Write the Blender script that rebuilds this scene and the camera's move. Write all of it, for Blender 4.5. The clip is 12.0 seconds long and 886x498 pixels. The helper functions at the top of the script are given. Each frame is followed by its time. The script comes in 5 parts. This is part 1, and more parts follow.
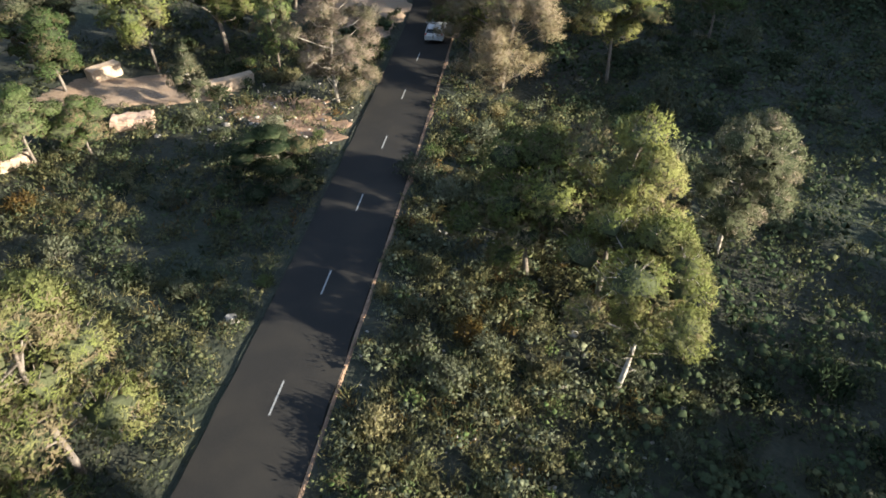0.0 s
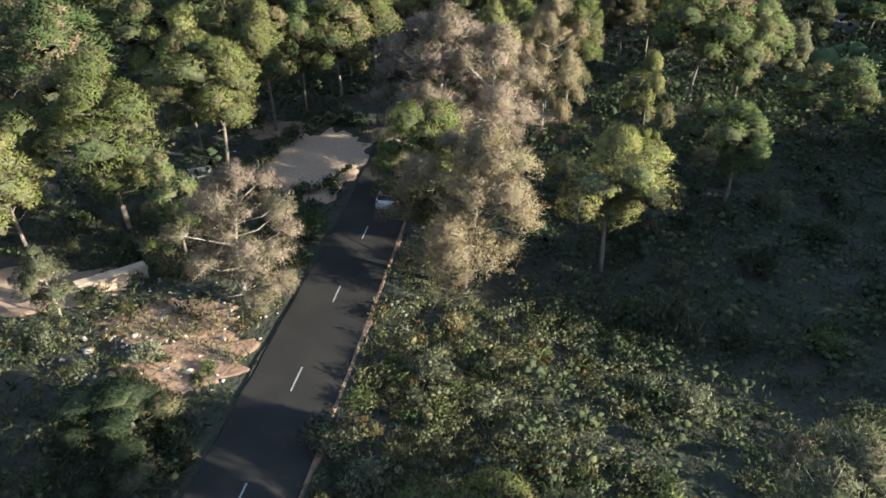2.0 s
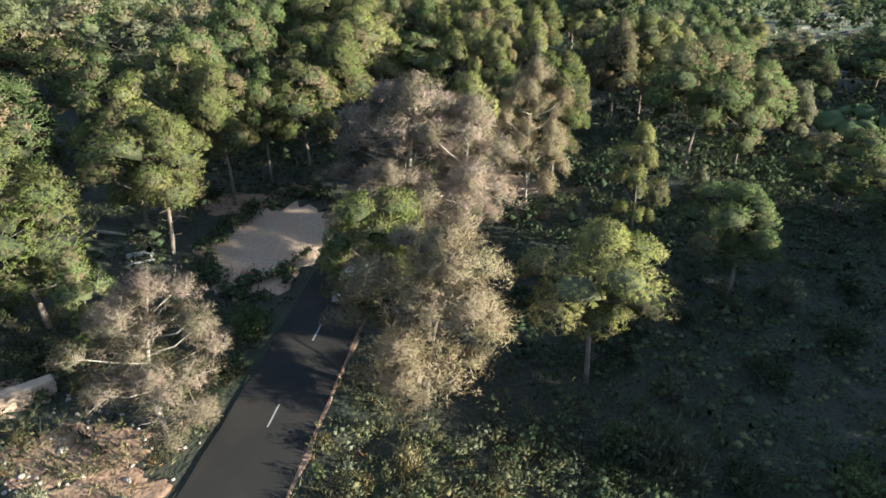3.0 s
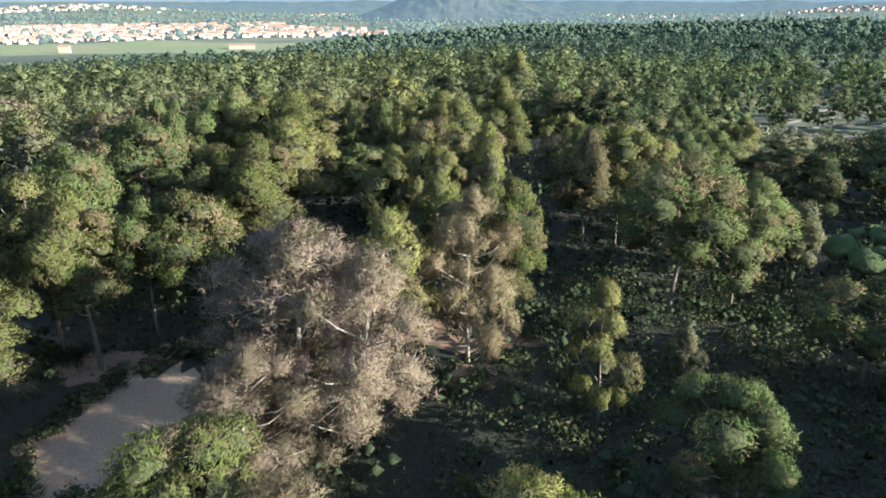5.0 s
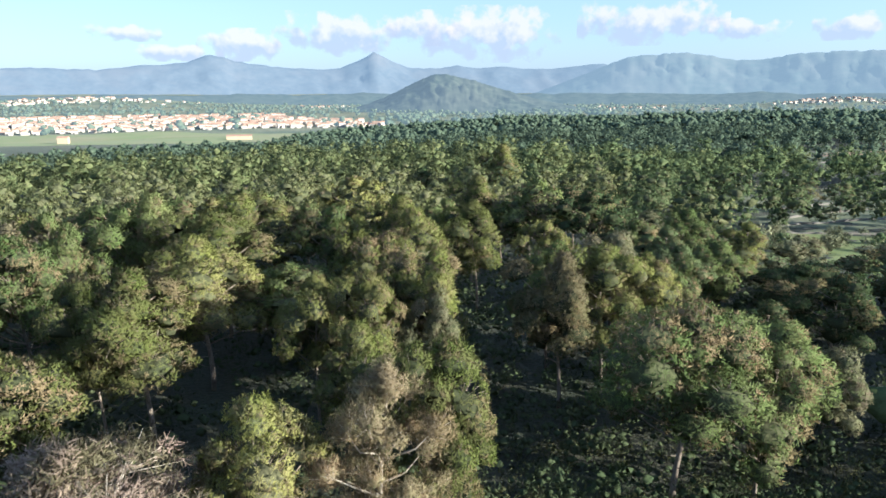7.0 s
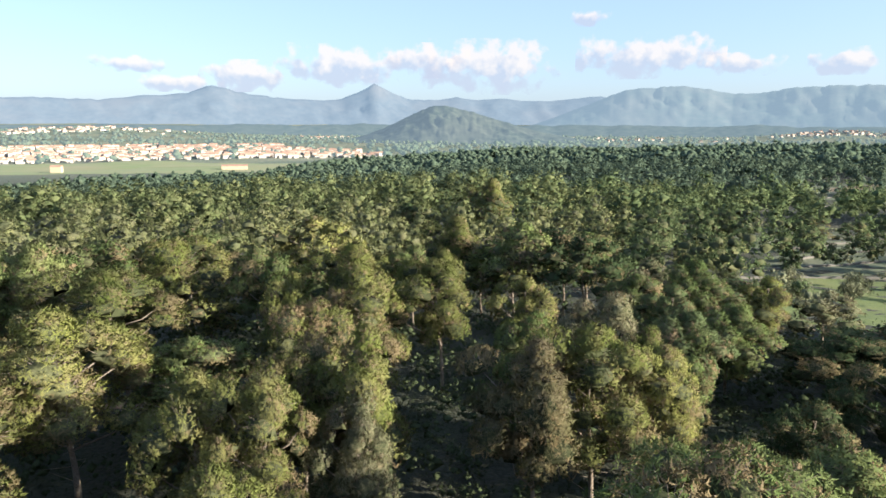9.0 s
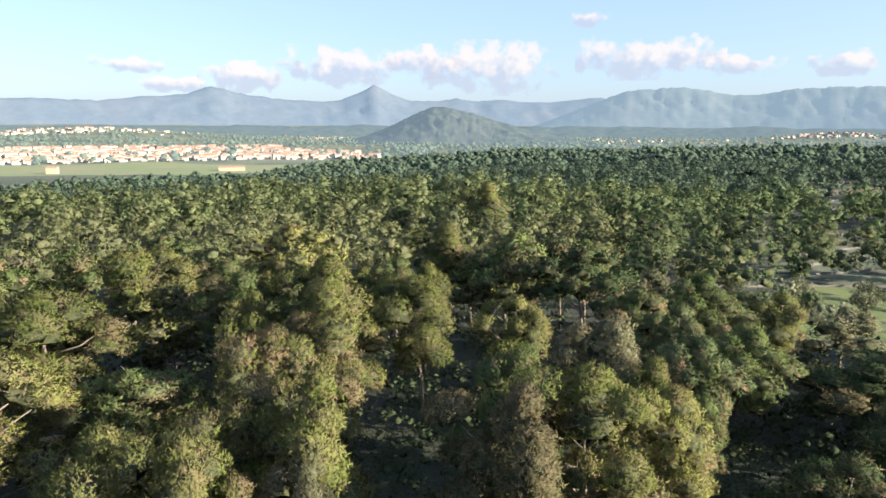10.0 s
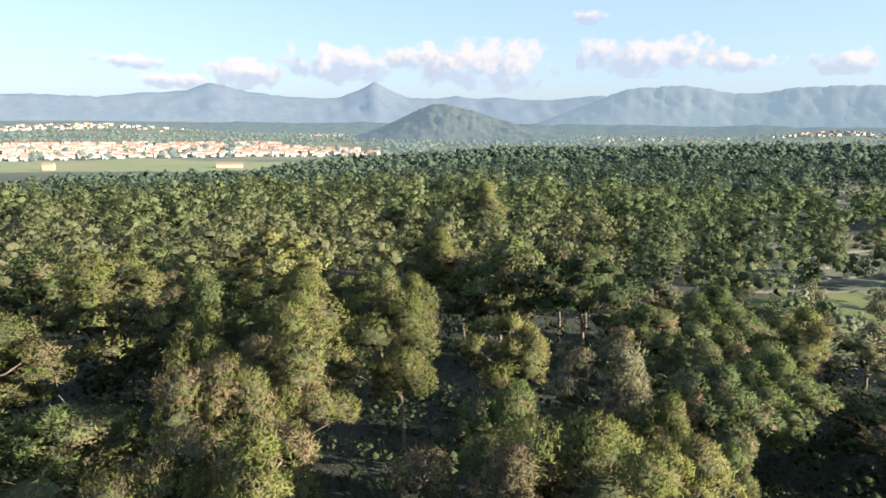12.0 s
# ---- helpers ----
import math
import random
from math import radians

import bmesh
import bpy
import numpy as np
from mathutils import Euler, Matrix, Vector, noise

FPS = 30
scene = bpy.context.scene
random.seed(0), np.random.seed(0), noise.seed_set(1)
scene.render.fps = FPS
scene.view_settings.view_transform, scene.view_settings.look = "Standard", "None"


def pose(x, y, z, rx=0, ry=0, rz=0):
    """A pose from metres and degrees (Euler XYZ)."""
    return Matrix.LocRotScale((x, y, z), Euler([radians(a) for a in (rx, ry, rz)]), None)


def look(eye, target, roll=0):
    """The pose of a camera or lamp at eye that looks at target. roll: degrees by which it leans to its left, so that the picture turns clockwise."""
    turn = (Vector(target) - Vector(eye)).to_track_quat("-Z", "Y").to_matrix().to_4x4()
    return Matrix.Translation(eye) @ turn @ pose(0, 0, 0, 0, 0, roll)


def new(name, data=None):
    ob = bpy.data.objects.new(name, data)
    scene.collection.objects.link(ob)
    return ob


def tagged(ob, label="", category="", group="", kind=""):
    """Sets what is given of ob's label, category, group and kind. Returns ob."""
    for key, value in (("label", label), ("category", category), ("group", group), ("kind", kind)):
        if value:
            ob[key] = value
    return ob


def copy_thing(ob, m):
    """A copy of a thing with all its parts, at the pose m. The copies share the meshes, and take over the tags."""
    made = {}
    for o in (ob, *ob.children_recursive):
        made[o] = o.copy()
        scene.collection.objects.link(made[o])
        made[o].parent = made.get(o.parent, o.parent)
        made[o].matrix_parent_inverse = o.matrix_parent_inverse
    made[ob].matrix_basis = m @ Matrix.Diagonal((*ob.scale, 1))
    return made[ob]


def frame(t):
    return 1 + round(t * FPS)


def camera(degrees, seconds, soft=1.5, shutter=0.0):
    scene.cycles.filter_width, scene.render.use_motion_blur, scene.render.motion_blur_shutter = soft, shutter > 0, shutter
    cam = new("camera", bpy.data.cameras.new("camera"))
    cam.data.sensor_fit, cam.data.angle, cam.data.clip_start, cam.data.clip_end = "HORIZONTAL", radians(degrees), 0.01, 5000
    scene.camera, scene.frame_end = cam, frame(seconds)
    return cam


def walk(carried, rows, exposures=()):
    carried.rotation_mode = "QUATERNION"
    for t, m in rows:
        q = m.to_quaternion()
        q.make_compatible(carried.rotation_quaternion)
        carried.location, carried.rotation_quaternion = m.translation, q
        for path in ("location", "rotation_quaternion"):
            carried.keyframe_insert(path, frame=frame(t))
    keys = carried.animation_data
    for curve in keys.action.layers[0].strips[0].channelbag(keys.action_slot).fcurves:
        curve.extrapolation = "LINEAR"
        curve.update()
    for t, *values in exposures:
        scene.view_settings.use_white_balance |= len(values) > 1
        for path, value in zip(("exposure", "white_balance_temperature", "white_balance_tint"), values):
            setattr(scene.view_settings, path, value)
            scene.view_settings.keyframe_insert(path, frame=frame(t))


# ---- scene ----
PATH = [
    (0, (0.573, 1.58, 24.892), (0.606, 3.14, 23.64), 1.5),
    (0.5, (1.361, 6.076, 24.921), (1.382, 7.676, 23.723), 1.0),
    (1, (2.328, 10.273, 24.923), (2.348, 11.91, 23.774), 1.0),
    (1.5, (3.443, 14.184, 24.908), (3.461, 15.856, 23.81), 0.9),
    (2, (4.589, 17.97, 24.882), (4.6, 19.676, 23.839), 0.7),
    (2.5, (5.778, 21.605, 24.893), (5.784, 23.345, 23.907), 0.5),
    (3, (7.103, 25.098, 24.927), (7.107, 26.869, 23.998), 0.4),
    (3.2, (7.664, 26.494, 24.939), (7.668, 28.276, 24.031), 0.4),
    (4.8, (12.486, 37.61, 25.098), (12.484, 39.472, 24.367), -0.3),
    (5, (13.061, 39.013, 25.109), (13.059, 40.884, 24.404), -0.1),
    (5.5, (14.459, 42.526, 25.185), (14.46, 44.419, 24.54), -0.1),
    (6, (15.721, 46.089, 25.302), (15.722, 48.002, 24.716), -0.1),
    (6.5, (16.81, 49.639, 25.398), (16.814, 51.568, 24.871), -0.1),
    (7, (17.778, 53.167, 25.43), (17.782, 55.113, 24.966), -0.2),
    (7.5, (18.676, 56.706, 25.437), (18.681, 58.665, 25.035), -0.1),
    (7.7, (19.059, 58.089, 25.434), (19.063, 60.051, 25.047), -0.1),
    (9.5, (22.583, 70.433, 25.218), (22.59, 72.398, 24.843), 0.2),
    (10, (23.3, 73.508, 25.256), (23.307, 75.473, 24.883), 0.2),
    (10.5, (23.709, 76.007, 25.288), (23.715, 77.972, 24.915), 0.2),
    (11, (24.008, 77.817, 25.27), (24.015, 79.781, 24.895), 0.3),
    (11.5, (24.257, 79.075, 25.204), (24.264, 81.039, 24.826), 0.4),
    (12, (24.467, 80.068, 25.105), (24.474, 82.031, 24.725), 0.4),
]

cam = camera(67.0, 12.0, soft=1.6, shutter=0.15)
walk(cam, [(t, look(eye, target, roll)) for t, eye, target, roll in PATH], [(0.0, 2.08, 6500, 9), (1.5, 2.10, 6350, 8), (3.2, 2.12, 6100, 7), (5.0, 2.02, 5950, 7), (7.7, 1.96, 5950, 7), (9.3, 1.96, 6650, 10), (12.0, 1.96, 6700, 11)])

# ---- light: low sun from the right and slightly behind, clear sky ----
SUN_EL, SUN_DIR = 17.0, (0.934, -0.358)
world = bpy.data.worlds.new("world")
scene.world = world
world.use_nodes = True
sky = world.node_tree.nodes.new("ShaderNodeTexSky")
sky.sky_type, sky.sun_disc = "NISHITA", False
sky.sun_elevation = radians(SUN_EL)
sky.sun_rotation = math.atan2(SUN_DIR[0], SUN_DIR[1])
sky.altitude, sky.air_density, sky.dust_density, sky.ozone_density = 100, 1.0, 1.2, 3.0
background = world.node_tree.nodes["Background"]
background.inputs["Strength"].default_value = 0.034
world.node_tree.links.new(sky.outputs[0], background.inputs[0])
veil = world.node_tree.nodes.new("ShaderNodeBackground")  # thin bright air over the whole sky
veil.inputs["Color"].default_value, veil.inputs["Strength"].default_value = (0.56, 0.76, 1.10, 1), 0.145
both = world.node_tree.nodes.new("ShaderNodeAddShader")
world.node_tree.links.new(background.outputs[0], both.inputs[0])
world.node_tree.links.new(veil.outputs[0], both.inputs[1])
world.node_tree.links.new(both.outputs[0], world.node_tree.nodes["World Output"].inputs[0])
sun = new("sun", bpy.data.lights.new("sun", "SUN"))
sun.data.energy, sun.data.angle, sun.data.color = 4.5, radians(0.6), (1.0, 0.92, 0.76)
sun.matrix_world = look((SUN_DIR[0] * 100, SUN_DIR[1] * 100, 100 * math.tan(radians(SUN_EL))), (0, 0, 0))


# ---- materials ----
def nodes_of(name):
    m = bpy.data.materials.new(name)
    m.use_nodes = True
    t = m.node_tree
    return m, t, t.nodes["Principled BSDF"]


def link(t, a, b):
    t.links.new(a, b)


def mix_colour(t, fac, a, b):
    n = t.nodes.new("ShaderNodeMix")
    n.data_type = "RGBA"
    if isinstance(fac, float):
        n.inputs[0].default_value = fac
    else:
        link(t, fac, n.inputs[0])
    for slot, c in ((6, a), (7, b)):
        if isinstance(c, tuple):
            n.inputs[slot].default_value = (*c, 1)
        else:
            link(t, c, n.inputs[slot])
    return n.outputs[2]


def noise_of(t, scale, detail=5.0, low=0.35, high=0.65, vec=None):
    n = t.nodes.new("ShaderNodeTexNoise")
    n.inputs["Scale"].default_value, n.inputs["Detail"].default_value = scale, detail
    if vec is None:
        g = t.nodes.new("ShaderNodeNewGeometry")
        vec = g.outputs["Position"]
    link(t, vec, n.inputs["Vector"])
    r = t.nodes.new("ShaderNodeMapRange")
    r.inputs["From Min"].default_value, r.inputs["From Max"].default_value = low, high
    link(t, n.outputs[0], r.inputs[0])
    return r.outputs[0]


def surface(name, a, b, c, fine=8.0, broad=0.5, rough=0.85, bump=0.4, dist=0.03, metal=0.0, amount=0.6):
    """Colours a and b in fine grain, c in broad patches."""
    m, t, p = nodes_of(name)
    f = noise_of(t, fine)
    g = noise_of(t, broad, 3.0, 0.45, 0.68)
    k = t.nodes.new("ShaderNodeMath")
    k.operation = "MULTIPLY"
    k.inputs[1].default_value = amount
    link(t, g, k.inputs[0])
    link(t, mix_colour(t, k.outputs[0], mix_colour(t, f, a, b), c), p.inputs["Base Color"])
    p.inputs["Roughness"].default_value, p.inputs["Metallic"].default_value = rough, metal
    if bump:
        h = t.nodes.new("ShaderNodeBump")
        h.inputs["Strength"].default_value, h.inputs["Distance"].default_value = bump, dist
        link(t, f, h.inputs["Height"])
        link(t, h.outputs[0], p.inputs["Normal"])
    return m


def foliage(name, a, b, c, through_light=0.26, spread=0.35, patch=0.5, bump=0.3):
    """Needles and leaves: each blade its own shade, patches of c, every plant a little different."""
    m, t, p = nodes_of(name)
    g = t.nodes.new("ShaderNodeNewGeometry")
    o = t.nodes.new("ShaderNodeObjectInfo")
    col = mix_colour(t, g.outputs["Random Per Island"], a, b)
    k = t.nodes.new("ShaderNodeMath")
    k.operation = "MULTIPLY"
    k.inputs[1].default_value = patch
    link(t, noise_of(t, 0.7, 3.0, 0.42, 0.62), k.inputs[0])
    col = mix_colour(t, k.outputs[0], col, c)
    broad = noise_of(t, 0.13, 2.0, 0.35, 0.65)
    col = mix_colour(t, broad, mix_colour(t, 0.22, col, (0.03, 0.06, 0.03)), mix_colour(t, 0.4, col, c))
    grain = noise_of(t, 7.0, 4.0, 0.3, 0.7)
    col = mix_colour(t, grain, mix_colour(t, 0.25, col, (0.02, 0.026, 0.014)), col)
    h = t.nodes.new("ShaderNodeHueSaturation")
    r = t.nodes.new("ShaderNodeMapRange")
    r.inputs["To Min"].default_value, r.inputs["To Max"].default_value = 1 - spread, 1 + spread
    link(t, o.outputs["Random"], r.inputs[0])
    link(t, r.outputs[0], h.inputs["Value"])
    r2 = t.nodes.new("ShaderNodeMapRange")
    r2.inputs["To Min"].default_value, r2.inputs["To Max"].default_value = 0.515, 0.485
    link(t, o.outputs["Random"], r2.inputs[0])
    link(t, r2.outputs[0], h.inputs["Hue"])
    link(t, col, h.inputs["Color"])
    t.nodes.remove(p)
    d, s = (t.nodes.new("ShaderNodeBsdf" + n) for n in ("Diffuse", "Translucent"))
    blend = t.nodes.new("ShaderNodeMixShader")
    blend.inputs[0].default_value = through_light
    relief = t.nodes.new("ShaderNodeBump")  # tufts too small to model
    relief.inputs["Strength"].default_value, relief.inputs["Distance"].default_value = 0.3, bump
    link(t, noise_of(t, 1.7, 5.0, 0.3, 0.7), relief.inputs["Height"])
    for n in (d, s):
        link(t, h.outputs[0], n.inputs[0])
        link(t, relief.outputs[0], n.inputs["Normal"])
    link(t, d.outputs[0], blend.inputs[1])
    link(t, s.outputs[0], blend.inputs[2])
    link(t, blend.outputs[0], t.nodes["Material Output"].inputs[0])
    return m


def plain(name, colour, rough=0.5, metal=0.0, wear=0.25, scale=6.0):
    dark = tuple(v * (1 - wear) for v in colour)
    return surface(name, colour, dark, dark, scale, 0.7, rough, 0.08, 0.01, metal, 0.5)


M = {}
M["green"] = foliage("pine_needles", (0.136, 0.192, 0.066), (0.114, 0.164, 0.057), (0.172, 0.188, 0.088), 0.26, 0.3, 0.6)
M["yellow"] = foliage("sunny_pine_needles", (0.190, 0.220, 0.060), (0.160, 0.188, 0.053), (0.224, 0.200, 0.098), 0.26, 0.3, 0.6)
M["grey"] = foliage("grey_green_needles", (0.180, 0.188, 0.103), (0.148, 0.157, 0.087), (0.217, 0.198, 0.139))
M["dry"] = foliage("dry_brown_needles", (0.335, 0.244, 0.212), (0.260, 0.188, 0.162), (0.205, 0.184, 0.114), 0.3)
M["brown"] = foliage("browning_needles", (0.285, 0.218, 0.158), (0.225, 0.176, 0.124), (0.180, 0.186, 0.086), 0.28)
M["olive"] = foliage("olive_leaves", (0.180, 0.195, 0.122), (0.142, 0.162, 0.100), (0.212, 0.208, 0.142))
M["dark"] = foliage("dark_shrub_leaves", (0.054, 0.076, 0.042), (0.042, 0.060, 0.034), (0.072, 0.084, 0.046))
# shaded copy of the pine needles, the shade put into the base colour
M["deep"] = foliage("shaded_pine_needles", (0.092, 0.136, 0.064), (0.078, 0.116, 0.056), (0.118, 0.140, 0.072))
M["straw"] = foliage("straw_scrub", (0.300, 0.252, 0.138), (0.235, 0.202, 0.106), (0.205, 0.203, 0.100))
M["rust"] = foliage("rusty_scrub", (0.243, 0.129, 0.046), (0.152, 0.091, 0.038), (0.129, 0.114, 0.046))
M["scrub"] = foliage("mixed_undergrowth", (0.185, 0.170, 0.090), (0.110, 0.120, 0.062), (0.130, 0.142, 0.072), 0.25, 0.1, 0.7)
M["forest"] = foliage("far_pine_needles", (0.172, 0.209, 0.088), (0.146, 0.181, 0.079), (0.202, 0.202, 0.106), 0.26, 0.1, 0.8)
M["tan"] = foliage("old_tan_needles", (0.215, 0.170, 0.094), (0.172, 0.140, 0.076), (0.235, 0.182, 0.115), 0.26, 0.2, 0.6)
M["twigs"] = foliage("dry_twigs", (0.245, 0.196, 0.150), (0.165, 0.134, 0.098), (0.170, 0.160, 0.084), 0.25)
# bluer needles for the far wood: haze put into the base colour
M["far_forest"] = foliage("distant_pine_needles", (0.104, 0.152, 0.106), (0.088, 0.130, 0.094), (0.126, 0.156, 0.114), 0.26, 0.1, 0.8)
# twiggy crown hearts, coloured darker to read as shaded gaps between tufts
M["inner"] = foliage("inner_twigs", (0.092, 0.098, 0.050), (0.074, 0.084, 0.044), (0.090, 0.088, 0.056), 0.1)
M["bark"] = surface("pine_bark", (0.200, 0.160, 0.127), (0.100, 0.077, 0.060), (0.240, 0.207, 0.180), 9, 1.2, 0.9, 0.6, 0.03)
M["pale_bark"] = surface("bleached_bark", (0.413, 0.360, 0.300), (0.255, 0.210, 0.165), (0.450, 0.413, 0.360), 9, 1.2, 0.85, 0.5, 0.02)
M["grey_wood"] = surface("weathered_grey_wood", (0.26, 0.26, 0.25), (0.18, 0.18, 0.17), (0.31, 0.30, 0.28), 14, 1.5, 0.85, 0.4, 0.01)
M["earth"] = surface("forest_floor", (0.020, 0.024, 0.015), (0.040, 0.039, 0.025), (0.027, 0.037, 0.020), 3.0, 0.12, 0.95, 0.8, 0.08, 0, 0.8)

# the floor of the wood gives way to open farmland out on the plain
t = M["earth"].node_tree
place = t.nodes.new("ShaderNodeNewGeometry")
span = t.nodes.new("ShaderNodeVectorMath")
span.operation = "LENGTH"
link(t, place.outputs["Position"], span.inputs[0])
far_off = t.nodes.new("ShaderNodeMapRange")
far_off.inputs["From Min"].default_value, far_off.inputs["From Max"].default_value = 700, 1250
link(t, span.outputs["Value"], far_off.inputs[0])
shader = t.nodes["Principled BSDF"]
soil = shader.inputs["Base Color"].links[0].from_socket
farmland = mix_colour(t, noise_of(t, 0.006, 4.0, 0.4, 0.6), (0.085, 0.112, 0.078), (0.140, 0.150, 0.100))
link(t, mix_colour(t, far_off.outputs[0], soil, farmland), shader.inputs["Base Color"])
M["sand"] = surface("pale_gravel", (0.315, 0.225, 0.158), (0.225, 0.161, 0.112), (0.255, 0.158, 0.098), 5.0, 0.5, 0.95, 0.5, 0.03)
M["lot"] = surface("trodden_red_gravel", (0.370, 0.272, 0.190), (0.270, 0.192, 0.132), (0.350, 0.212, 0.136), 5.0, 0.4, 0.95, 0.6, 0.04)
M["red_soil"] = surface("red_soil", (0.270, 0.166, 0.108), (0.170, 0.106, 0.070), (0.300, 0.204, 0.136), 4.0, 0.6, 0.95, 0.6, 0.05)
M["asphalt"] = surface("asphalt", (0.021, 0.020, 0.019), (0.029, 0.027, 0.025), (0.037, 0.033, 0.028), 26, 0.35, 0.86, 0.15, 0.01)
M["asphalt"].node_tree.nodes["Principled BSDF"].inputs["Specular IOR Level"].default_value = 0.12  # dull, dusty tar
M["paint"] = surface("worn_white_paint", (0.300, 0.300, 0.290), (0.190, 0.190, 0.182), (0.240, 0.240, 0.230), 14, 2, 0.7, 0.1, 0.005)
M["mares"] = surface("ochre_stone", (0.455, 0.345, 0.252), (0.350, 0.256, 0.180), (0.430, 0.345, 0.270), 5, 0.9, 0.9, 0.6, 0.04)
M["pink_stone"] = surface("pinkish_boulder_stone", (0.430, 0.290, 0.215), (0.330, 0.215, 0.155), (0.400, 0.300, 0.235), 4, 0.8, 0.9, 0.7, 0.05)
M["stone"] = surface("limestone", (0.390, 0.352, 0.307), (0.270, 0.240, 0.210), (0.338, 0.270, 0.210), 6, 1.0, 0.9, 0.6, 0.04)
M["dry_stone"] = surface("grey_dry_stone", (0.15, 0.14, 0.125), (0.10, 0.095, 0.085), (0.13, 0.115, 0.10), 5, 0.8, 0.95, 0.5, 0.05)
M["grass"] = surface("meadow_grass", (0.100, 0.133, 0.030), (0.067, 0.097, 0.023), (0.140, 0.140, 0.047), 2.0, 0.05, 0.95, 0.5, 0.05)
M["terrace"] = surface("terrace_grass", (0.092, 0.112, 0.058), (0.066, 0.084, 0.046), (0.135, 0.116, 0.080), 0.7, 0.045, 0.95, 0.5, 0.05)
M["field"] = surface("far_field", (0.150, 0.190, 0.078), (0.180, 0.196, 0.092), (0.230, 0.195, 0.125), 0.03, 0.008, 0.95, 0.0)
M["white_wall"] = surface("whitewashed_wall", (0.45, 0.42, 0.395), (0.37, 0.335, 0.30), (0.37, 0.30, 0.255), 0.5, 0.05, 0.8, 0.0)
M["tile_roof"] = surface("terracotta_roof", (0.33, 0.205, 0.15), (0.27, 0.16, 0.115), (0.38, 0.28, 0.22), 1.2, 0.06, 0.85, 0.0)


# ---- building helpers ----
def mesh_of(name, verts, faces, material, normals=None, smooth=False, inner=0):
    me = bpy.data.meshes.new(name)
    verts = np.asarray(verts, dtype=np.float32)
    if isinstance(faces, np.ndarray):
        n, k = faces.shape
        me.vertices.add(len(verts))
        me.vertices.foreach_set("co", verts.ravel())
        me.loops.add(n * k)
        me.loops.foreach_set("vertex_index", faces.astype(np.int32).ravel())
        me.polygons.add(n)
        me.polygons.foreach_set("loop_start", np.arange(0, n * k, k, dtype=np.int32))
        me.update(calc_edges=True)
        me.validate()
    else:
        me.from_pydata(verts.tolist(), [], faces)
    if smooth:
        me.polygons.foreach_set("use_smooth", np.ones(len(me.polygons), dtype=bool))
    if normals is not None:
        me.polygons.foreach_set("use_smooth", np.ones(len(me.polygons), dtype=bool))
        me.normals_split_custom_set_from_vertices(np.asarray(normals, dtype=np.float32).tolist())
    me.materials.append(material)
    if inner:  # the first faces are the crown's twiggy inside, gap shade in its colour
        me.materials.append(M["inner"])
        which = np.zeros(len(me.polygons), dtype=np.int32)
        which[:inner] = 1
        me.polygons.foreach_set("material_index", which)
    return me


def part(name, bm, material, parent, label=""):
    me = bpy.data.meshes.new(name)
    bm.to_mesh(me)
    bm.free()
    me.materials.append(material)
    ob = new(name, me)
    ob.parent = parent
    return tagged(ob, label)


def mesh_part(name, me, parent, label=""):
    ob = new(name, me)
    ob.parent = parent
    return tagged(ob, label)


def unit(v):
    return v / np.maximum(np.linalg.norm(v, axis=-1, keepdims=True), 1e-6)


def blades(rng, centres, radii, per, length, width, squash=0.75, up=0.25, fill=0.45):
    """Needle bunches: slim three-cornered blades that point out of round clumps. Gives vertices, faces and soft normals."""
    c = np.repeat(centres, per, axis=0)
    r = np.repeat(radii, per)[:, None]
    n = len(c)
    d = unit(rng.normal(size=(n, 3)) + (0, 0, 0.25))
    at = c + d * r * rng.random((n, 1)) ** fill * (1, 1, squash)
    way = unit(d * 0.7 + rng.normal(size=(n, 3)) * 0.7 + (0, 0, up))
    side = unit(np.cross(way, rng.normal(size=(n, 3))))
    size = rng.uniform(0.6, 1.3, (n, 1))
    a, b, e = at - side * width * size / 2, at + side * width * size / 2, at + way * length * size
    soft = unit(d + 0.25 * rng.normal(size=(n, 3)) + (0, 0, 0.08))
    flip = (np.einsum("ij,ij->i", np.cross(b - a, e - a), soft) < 0)[:, None]
    a, b = np.where(flip, b, a), np.where(flip, a, b)
    verts = np.stack([a, b, e], axis=1).reshape(-1, 3)
    return verts, np.arange(3 * n, dtype=np.int32).reshape(-1, 3), np.repeat(soft, 3, axis=0)


PHI = (1 + 5 ** 0.5) / 2
ICO = unit(np.array([(-1, PHI, 0), (1, PHI, 0), (-1, -PHI, 0), (1, -PHI, 0), (0, -1, PHI), (0, 1, PHI), (0, -1, -PHI), (0, 1, -PHI), (PHI, 0, -1), (PHI, 0, 1), (-PHI, 0, -1), (-PHI, 0, 1)]))
ICO_FACES = np.array([(0, 11, 5), (0, 5, 1), (0, 1, 7), (0, 7, 10), (0, 10, 11), (1, 5, 9), (5, 11, 4), (11, 10, 2), (10, 7, 6), (7, 1, 8),
                      (3, 9, 4), (3, 4, 2), (3, 2, 6), (3, 6, 8), (3, 8, 9), (4, 9, 5), (2, 4, 11), (6, 2, 10), (8, 6, 7), (9, 8, 1)])


def halved(verts, faces):
    """Each triangle cut into four, pushed out to the unit ball."""
    verts, made, out = [tuple(v) for v in verts], {}, []

    def mid(a, b):
        k = (min(a, b), max(a, b))
        if k not in made:
            made[k] = len(verts)
            verts.append(tuple(unit((np.array(verts[a]) + np.array(verts[b])) / 2)))
        return made[k]
    for a, b, c in faces:
        d, e, f = mid(a, b), mid(b, c), mid(c, a)
        out += [(a, d, f), (d, b, e), (f, e, c), (d, e, f)]
    return np.array(verts), np.array(out)


